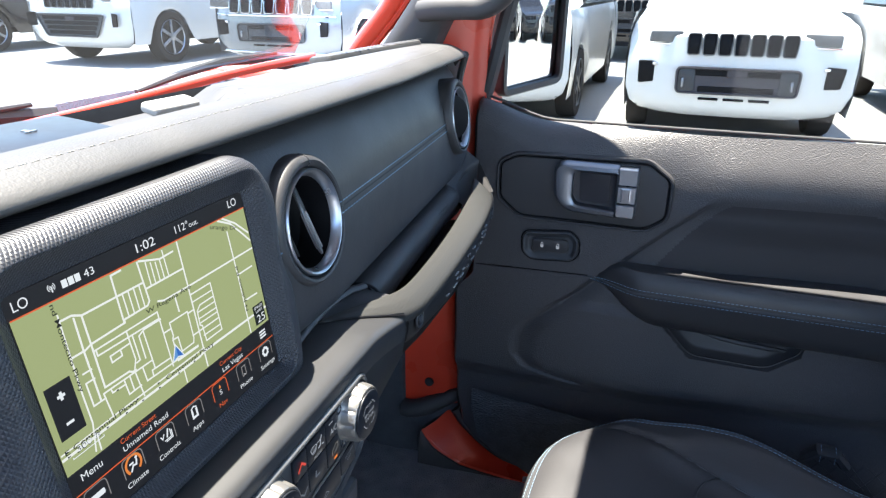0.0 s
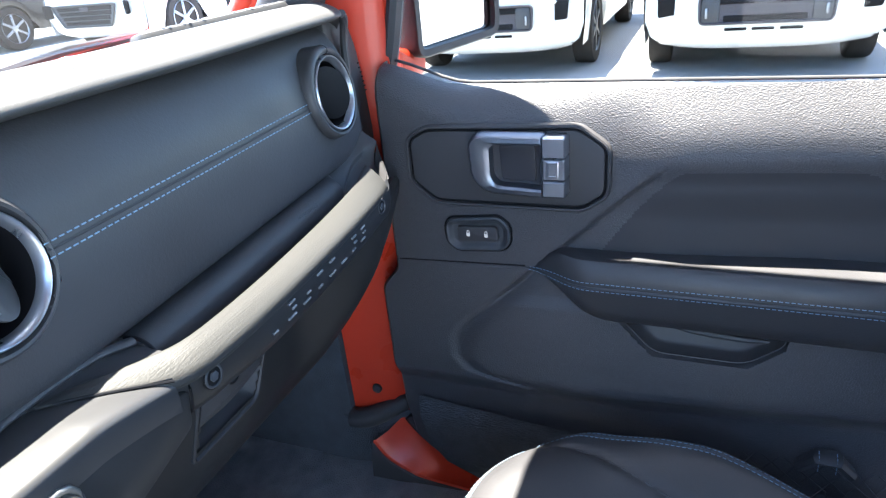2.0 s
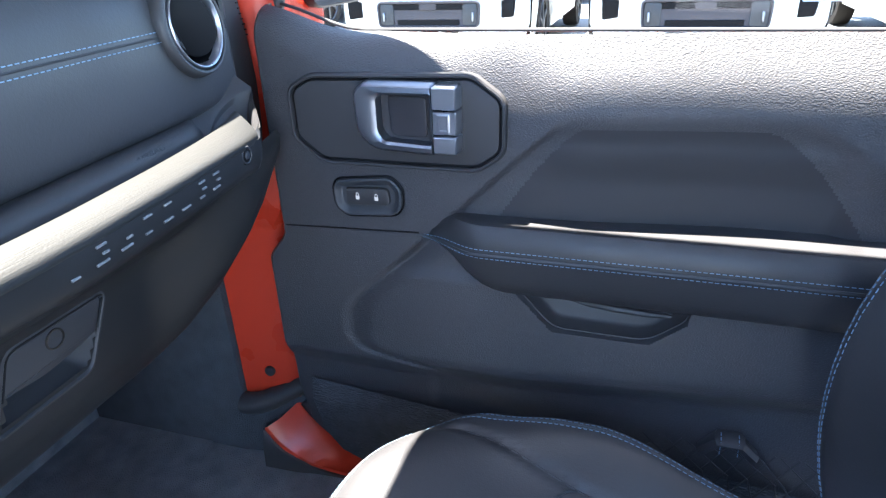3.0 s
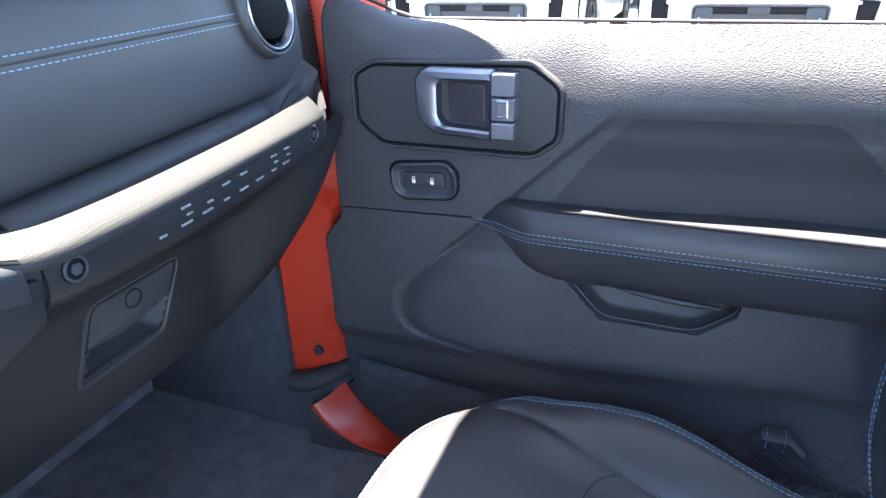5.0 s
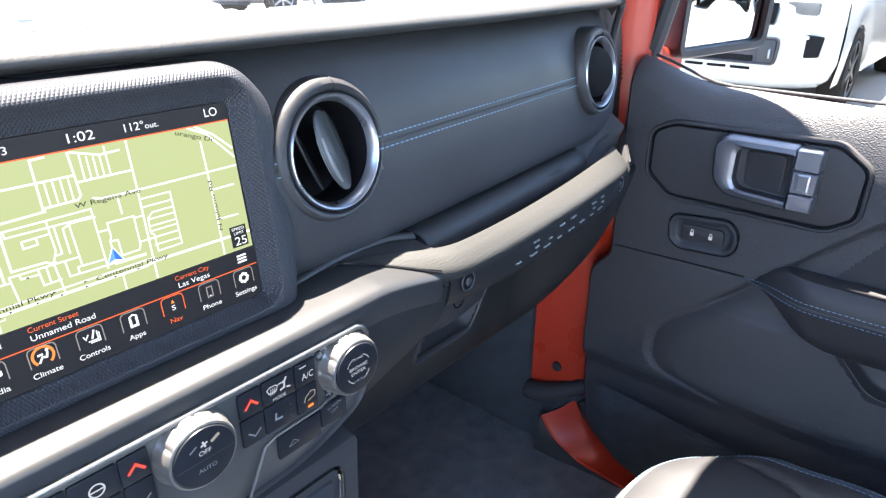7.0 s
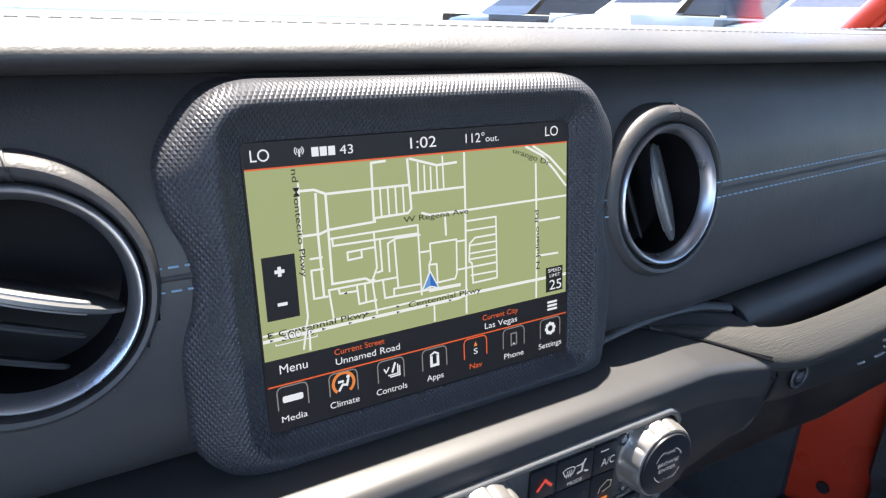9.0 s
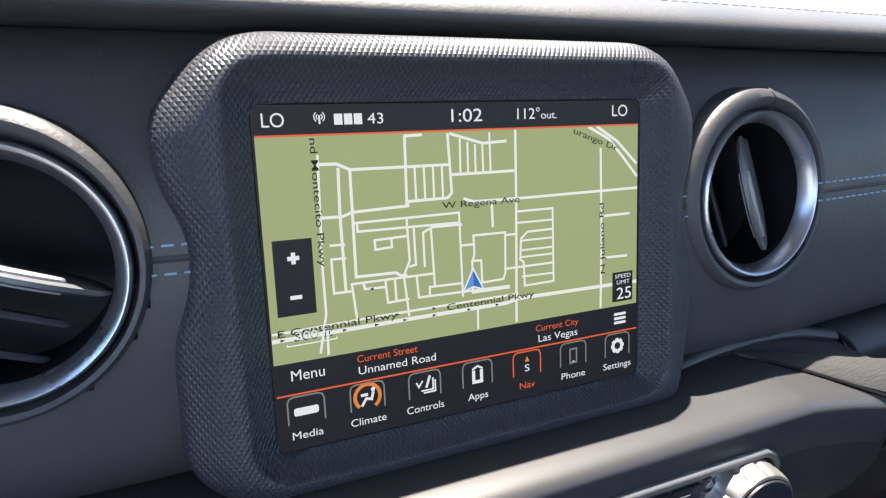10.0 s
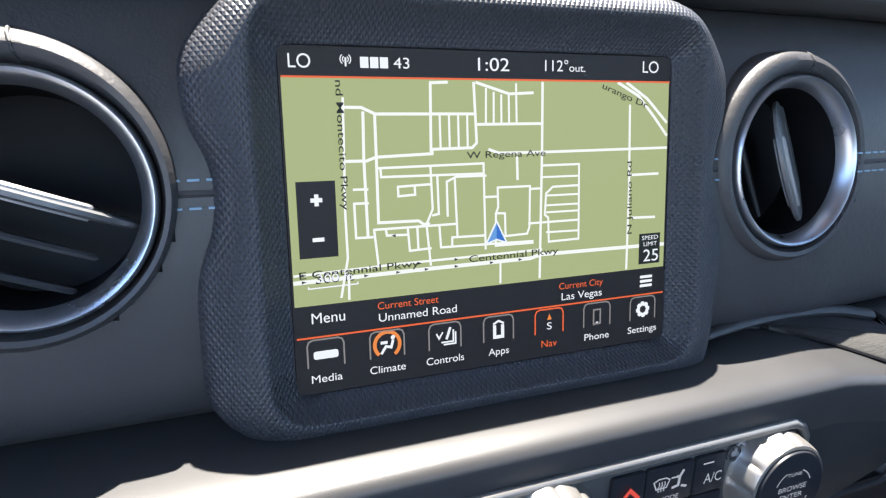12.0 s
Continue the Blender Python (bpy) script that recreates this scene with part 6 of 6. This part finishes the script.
def seat_crease(y):
    return 0.78 - 0.16 * step(-0.20, -0.45, y)


ys = [-0.1302, -0.1315, -0.134, -0.138, -0.144, -0.152, -0.162, -0.175, -0.190] + [-0.190 - 0.45 * i / 36 for i in range(1, 37)]
cross = [-1.03 + 2.06 * i / 110 for i in range(111)]
part("cushion", loft([[seat_point(y, a) for a in cross] for y in ys]), LEATHER, seat, "leather seat cushion")
edge0 = [seat_point(ys[0], a) for a in cross]
part("cushion_front", loft([[Vector((q.x, q.y - 0.025 * t / 6, q.z + (0.52 - q.z) * t / 6)) for q in edge0] for t in range(7)]), LEATHER, seat)
side0 = [seat_point(y, 1.03) for y in ys]
part("cushion_side", loft([[Vector((q.x + 0.006 * math.sin(3.14 * t / 6), q.y, q.z + (0.50 - q.z) * t / 6)) for q in side0] for t in range(7)]), PLASTIC, seat)
def seam_path(d):
    """The cushion's border seam, d further out: along the front, round the corner, along the side."""
    front = [(-0.75 + 1.53 * i / 50, -0.146 + d) for i in range(51)]
    turn = [(0.78 + (0.029 + d) * math.sin(v) / 0.278, -0.175 + (0.029 + d) * math.cos(v)) for v in (1.5708 * i / 14 for i in range(1, 14))]
    side = [(0.884 + d / 0.278, -0.175 - 0.458 * i / 50) for i in range(51)]
    return [seat_point(y, a) + Vector((0, 0, 0.0008)) for a, y in front + turn + side]
for off in (0.0042, -0.0042):
    part("seam", stitches(seam_path(off), 0.0042, 0.0026, 0.00045), STITCH, seat, "blue thread seam")
for off in (0.0016, -0.0016):
    part("piping", tube([q - Vector((0, 0, 0.0004)) for q in seam_path(off)], 0.0010, 6), DARK, seat)
insert_line = [(seat_crease(-0.40), -0.400), (0.60, -0.386), (0.55, -0.374), (0.46, -0.367), (0.25, -0.365), (0.0, -0.365), (-0.46, -0.367), (-0.60, -0.386), (-seat_crease(-0.40), -0.400)]
part("crease", tube([seat_point(q.y, q.x) + Vector((0, 0, 0.0006)) for q in smooth_line([(a, y, 0) for a, y in insert_line], 6)], 0.0016, 6), DARK, seat, "sunk seam of the centre insert")
part("crease", tube([seat_point(y, seat_crease(y)) + Vector((0, 0, 0.0008)) for y in ys[4:]], 0.0014, 6), DARK, seat)
# backrest
def back_sec(v):
    z = 0.62 + 0.62 * v
    u = z - 0.84
    y = -0.712 - (1.2 * u * u if u < 0.16 else 0.0307 + 0.34 * (u - 0.16))
    w = 0.262 - 0.02 * abs(v - 0.5)
    half = [(0.0, 0.0), (0.35, 0.002), (0.60, 0.012), (0.72, 0.055), (0.84, 0.085), (0.95, 0.070), (1.0, 0.02), (1.0, -0.08)]
    pts = [Vector((0.398 - w * a, y + d, z)) for a, d in reversed(half[1:])] + [Vector((0.398 + w * a, y + d, z)) for a, d in half]
    return smooth_line(pts, 3)
vs = [i / 20 for i in range(21)]
part("backrest", loft([back_sec(v) for v in vs]), LEATHER, seat, "leather backrest with side bolsters")
kb_ = len(back_sec(0))
for off in (0.0045, -0.0045):
    part("backrest_seam", stitches([back_sec(v)[kb_ - 10] + Vector((off, 0.0012, 0)) for v in vs], 0.0045, 0.0030, 0.00055), STITCH, seat, "blue thread seam")

# ---- parked cars ----
def suv(x, y, paint, label, style=0, turn=0):
    """Nose at x, facing the red car, centred on y."""
    car = empty("parked_car", (0, 0, 0), label, "car", "parked cars")
    W = 0.97
    prof = [(0.02, 0.52, 0.80), (0.00, 0.70, 0.90), (0.03, 0.95, 0.92), (0.14, 1.06, 0.92), (0.55, 1.13, 0.93), (1.25, 1.20, 0.95)]
    lower = [[Vector((dx + 0.16 * (abs(s)) ** 4, W * wf * s, z)) for s in (k / 10 for k in range(-10, 11))] for dx, z, wf in [(0.16, 0.25, 0.70), (0.08, 0.29, 0.84), (0.03, 0.36, 0.93), (0.00, 0.50, 0.98), (0.00, 0.72, 0.98), (0.03, 0.95, 0.97), (0.14, 1.05, 0.95), (0.45, 1.11, 0.92), (1.30, 1.19, 0.90)]]
    part("nose", loft(lower), paint, car)
    for s in (-1, 1):
        side = []
        for dx in [0.16 + 4.6 * i / 46 for i in range(47)]:
            arch = max(math.sqrt(max(0.0, 0.42 ** 2 - (dx - 0.95) ** 2)), math.sqrt(max(0.0, 0.42 ** 2 - (dx - 4.00) ** 2)))
            zlo = max(0.30, 0.36 + arch if arch > 0 else 0.30)
            side.append([Vector((dx, s * W * f, zlo + (1.15 - zlo) * u)) for u, f in ((0, 0.97), (0.2, 0.99), (0.5, 1.0), (0.8, 0.985), (1, 0.95))])
        part("side_panel", loft(side), paint, car)
    cabin = [[Vector((dx, W * wf * s, z)) for s in (-1, -0.6, 0, 0.6, 1)] for dx, z, wf in [(1.15, 1.17, 0.92), (1.95, 1.72, 0.74), (2.3, 1.80, 0.72), (4.2, 1.80, 0.72), (4.75, 1.20, 0.90), (4.8, 0.4, 0.9)]]
    part("roof", loft(cabin), paint, car)
    for s in (-1, 1):
        w = part("window", loft([[Vector((a, s * 0.925 * W * 1.0, 1.18)), Vector((b, s * 0.745 * W, 1.70))] for a, b in ((1.35, 2.05), (2.3, 2.6), (3.3, 3.3), (4.6, 4.2))]), GLOSS_BLACK, car, "dark side windows")
    part("windscreen", loft([[Vector((1.22, W * 0.80 * s, 1.215)), Vector((1.93, W * 0.68 * s, 1.715))] for s in (-1, -0.5, 0, 0.5, 1)]), GLOSS_BLACK, car, "dark windscreen")
    car.matrix_world = pose(x, y, 0, 0, 0, turn)
    return car


def wheel(car, x, s, rim_mat):
    m = pose(x, s * 0.95, 0.375, 90, 0, 0) if s < 0 else pose(x, s * 0.95, 0.375, -90, 0, 0)
    tyre = part("wheel", rings([(disc(0.24, 40), -0.20), (disc(0.36, 40), -0.20), (disc(0.375, 40), -0.17), (disc(0.375, 40), -0.03), (disc(0.36, 40), 0.0), (disc(0.27, 40), 0.0), (disc(0.262, 40), -0.03)], m, (True, True)), TYRE, car, "black tyre on a spoked wheel")
    part("rim", rings([(disc(0.262, 40), -0.01), (disc(0.255, 40), 0.004), (disc(0.245, 40), -0.012)], m, (False, False)), rim_mat, tyre)
    for k in range(6):
        part("spoke", box((0.045, 0.24, 0.02), (0, 0, 0), 0.006, 1, m @ pose(0, 0, 0, 0, 0, 60 * k) @ pose(0, 0.125, -0.016)), rim_mat, tyre)
    part("wheel_hub", plate(disc(0.06, 20), 0.02, m @ pose(0, 0, -0.022), 0.004), rim_mat, tyre)


def nose_at(y):
    return 0.16 * (abs(y / 0.95)) ** 4


def dress(car, size, inset_colour, rim=None, chrome=None, tall=False):
    """Grille, lamps, intake and wheels on a parked car."""
    inv = car.matrix_world.copy()
    car.matrix_world = Matrix()
    for k in range(7):
        yy = (k - 3) * 0.129 * size
        o = corner_round([(u * size, v * size) for u, v in ((-0.044, -0.085), (0.044, -0.085), (0.053, 0.02), (0.049, 0.085), (-0.049, 0.085), (-0.053, 0.02))], 0.018)
        m = pose(nose_at(yy) + 0.012, -yy, 0.893 + 0.13 * (size - 1), 90, 0, -90) @ pose(0, 0, 0, -8)
        g = part("grille_slot", rings([(inset(o, -0.010), 0.0), (inset(o, -0.008), 0.018), (inset(o, -0.002), 0.020), (o, 0.006), (inset(o, 0.003), 0.004)], m, (False, True)), chrome or GREY_VANE, car, "grey-rimmed grille slot")
        part("mesh", rings([(inset(o, 0.002), 0.006), (inset(o, 0.003), 0.0065)], m, (False, True)), GRILLE_BLACK, g, "black grille mesh")
    for s in (-1, 1):
        o = corner_round([(-0.15, -0.040), (0.14, -0.050), (0.14, 0.050), (-0.14, 0.050)], 0.015)
        m = pose(0.060, s * (0.630 + 0.35 * (size - 1)), 0.945, 90, 0, -90 + s * 16)
        lamp = part("headlight", plate(o, 0.03, m, 0.006), LENS, car, "clear headlight")
        part("lamp_brow", box((0.02, 0.30, 0.018), (0, 0, 0), 0.004, 1, pose(0.045, s * (0.630 + 0.35 * (size - 1)), 0.885, 0, 0, s * 16)), CHROME, lamp)
        o = corner_round([(-0.10, -0.10), (0.09, -0.08), (0.11, 0.09), (-0.11, 0.10)], 0.02)
        part("corner_vent", plate(o, 0.02, pose(0.055, s * 0.74, 0.64, 90, 0, -90 + s * 20), 0.006), GRILLE_BLACK, car, "black bumper vent")
    o = corner_round([(-0.46, -0.165), (0.46, -0.165), (0.62, 0.125), (-0.62, 0.125)] if tall else [(-0.49, -0.105), (0.49, -0.105), (0.50, 0.105), (-0.50, 0.105)], 0.04)
    mouth = part("intake", rings([(inset(o, -0.015), 0.0), (inset(o, -0.012), 0.02), (o, 0.022), (inset(o, 0.01), 0.0), (inset(o, 0.02), -0.004)], pose(-0.012, 0, 0.585, 90, 0, -90), (False, True)), inset_colour, car, "lower bumper intake")
    for z, w in ((0.655, 0.84), (0.512, 0.62)) if not tall else ((0.665, 1.05), (0.600, 1.0), (0.535, 0.92), (0.470, 0.86)):
        part("intake_mesh", box((0.02, w, 0.055), (-0.006, 0, z), 0.006, 1), GRILLE_BLACK, mouth)
    part("plate_blank", box((0.02, 0.17, 0.06), (-0.012, 0, 0.655), 0.004, 1), GREY_PLASTIC, mouth)
    for s in () if tall else (-1, 1):
        part("intake_end", plate(corner_round([(-0.07, -0.098), (0.07, -0.098), (0.07, 0.098), (-0.07, 0.098)], 0.03), 0.02, pose(-0.002, s * 0.415, 0.585, 90, 0, -90), 0.006), DARK, mouth)
        part("tow_hook", box((0.03, 0.022, 0.085), (-0.026, s * 0.445, 0.565), 0.008, 1), SILVER, mouth, "bright tow hook")
        part("fog_lamp", box((0.02, 0.05, 0.03), (0.030, s * 0.70, 0.712), 0.006, 1), CHROME, car)
    for k in () if tall else (-1, 0, 1):
        part("chin_slot", box((0.02, 0.17, 0.022), (0.008, k * 0.21, 0.425), 0.006, 1), GRILLE_BLACK, car)
    part("underside", box((4.2, 1.7, 0.10), (2.3, 0, 0.36), 0.02), GRILLE_BLACK, car)
    for x in (0.95, 4.00):
        for s in (-1, 1):
            wheel(car, x, s, rim or GREY_VANE)
    if chrome:
        for z in (0.80, 0.33):
            part("chrome_strip", tube([(nose_at(y) - 0.006 + (0.06 if z < 0.5 else 0), y, z) for y in (-0.9 + 0.1 * k for k in range(19))], 0.012, 6), chrome, car, "chrome strip")
    car.matrix_world = inv
    return car


base = dress(suv(0, 0, WHITE, "white off-road wagon with seven-slot grille parked nose-in"), 1.0, GREY_PLASTIC)
dark = dress(suv(0, 0, GREY_PAINT, "grey off-road wagon with seven-slot chrome grille"), 1.42, DARK, None, CHROME)
base.matrix_world = pose(6.10, -0.77, 0)
dark.matrix_world = pose(8.6, 5.6, 0) @ Matrix.Scale(1.15, 4)
for x, y in ((6.20, 1.69), (6.2, -3.5), (12.6, -6.5)):
    copy_thing(base, pose(x, y, 0))
large = dress(suv(0, 0, WHITE, "large white wagon with a tall black lower intake"), 1.0, DARK, SILVER, None, True)
large.matrix_world = pose(8.76, 9.7, 0) @ Matrix.Scale(1.2, 4)
far = dress(suv(0, 0, BLACK_PAINT, "black off-road wagon parked farther back"), 1.0, DARK, SILVER)
far.matrix_world = pose(8.9, 14.3, 0) @ Matrix.Scale(1.15, 4)
copy_thing(far, pose(13.2, 0.6, 0))
for x, y in ((7.7, -11.2), (10.1, -9.7), (5.3, -12.6), (2.9, -14.0)):
    copy_thing(far, pose(x, y, 0, 0, 0, -58))
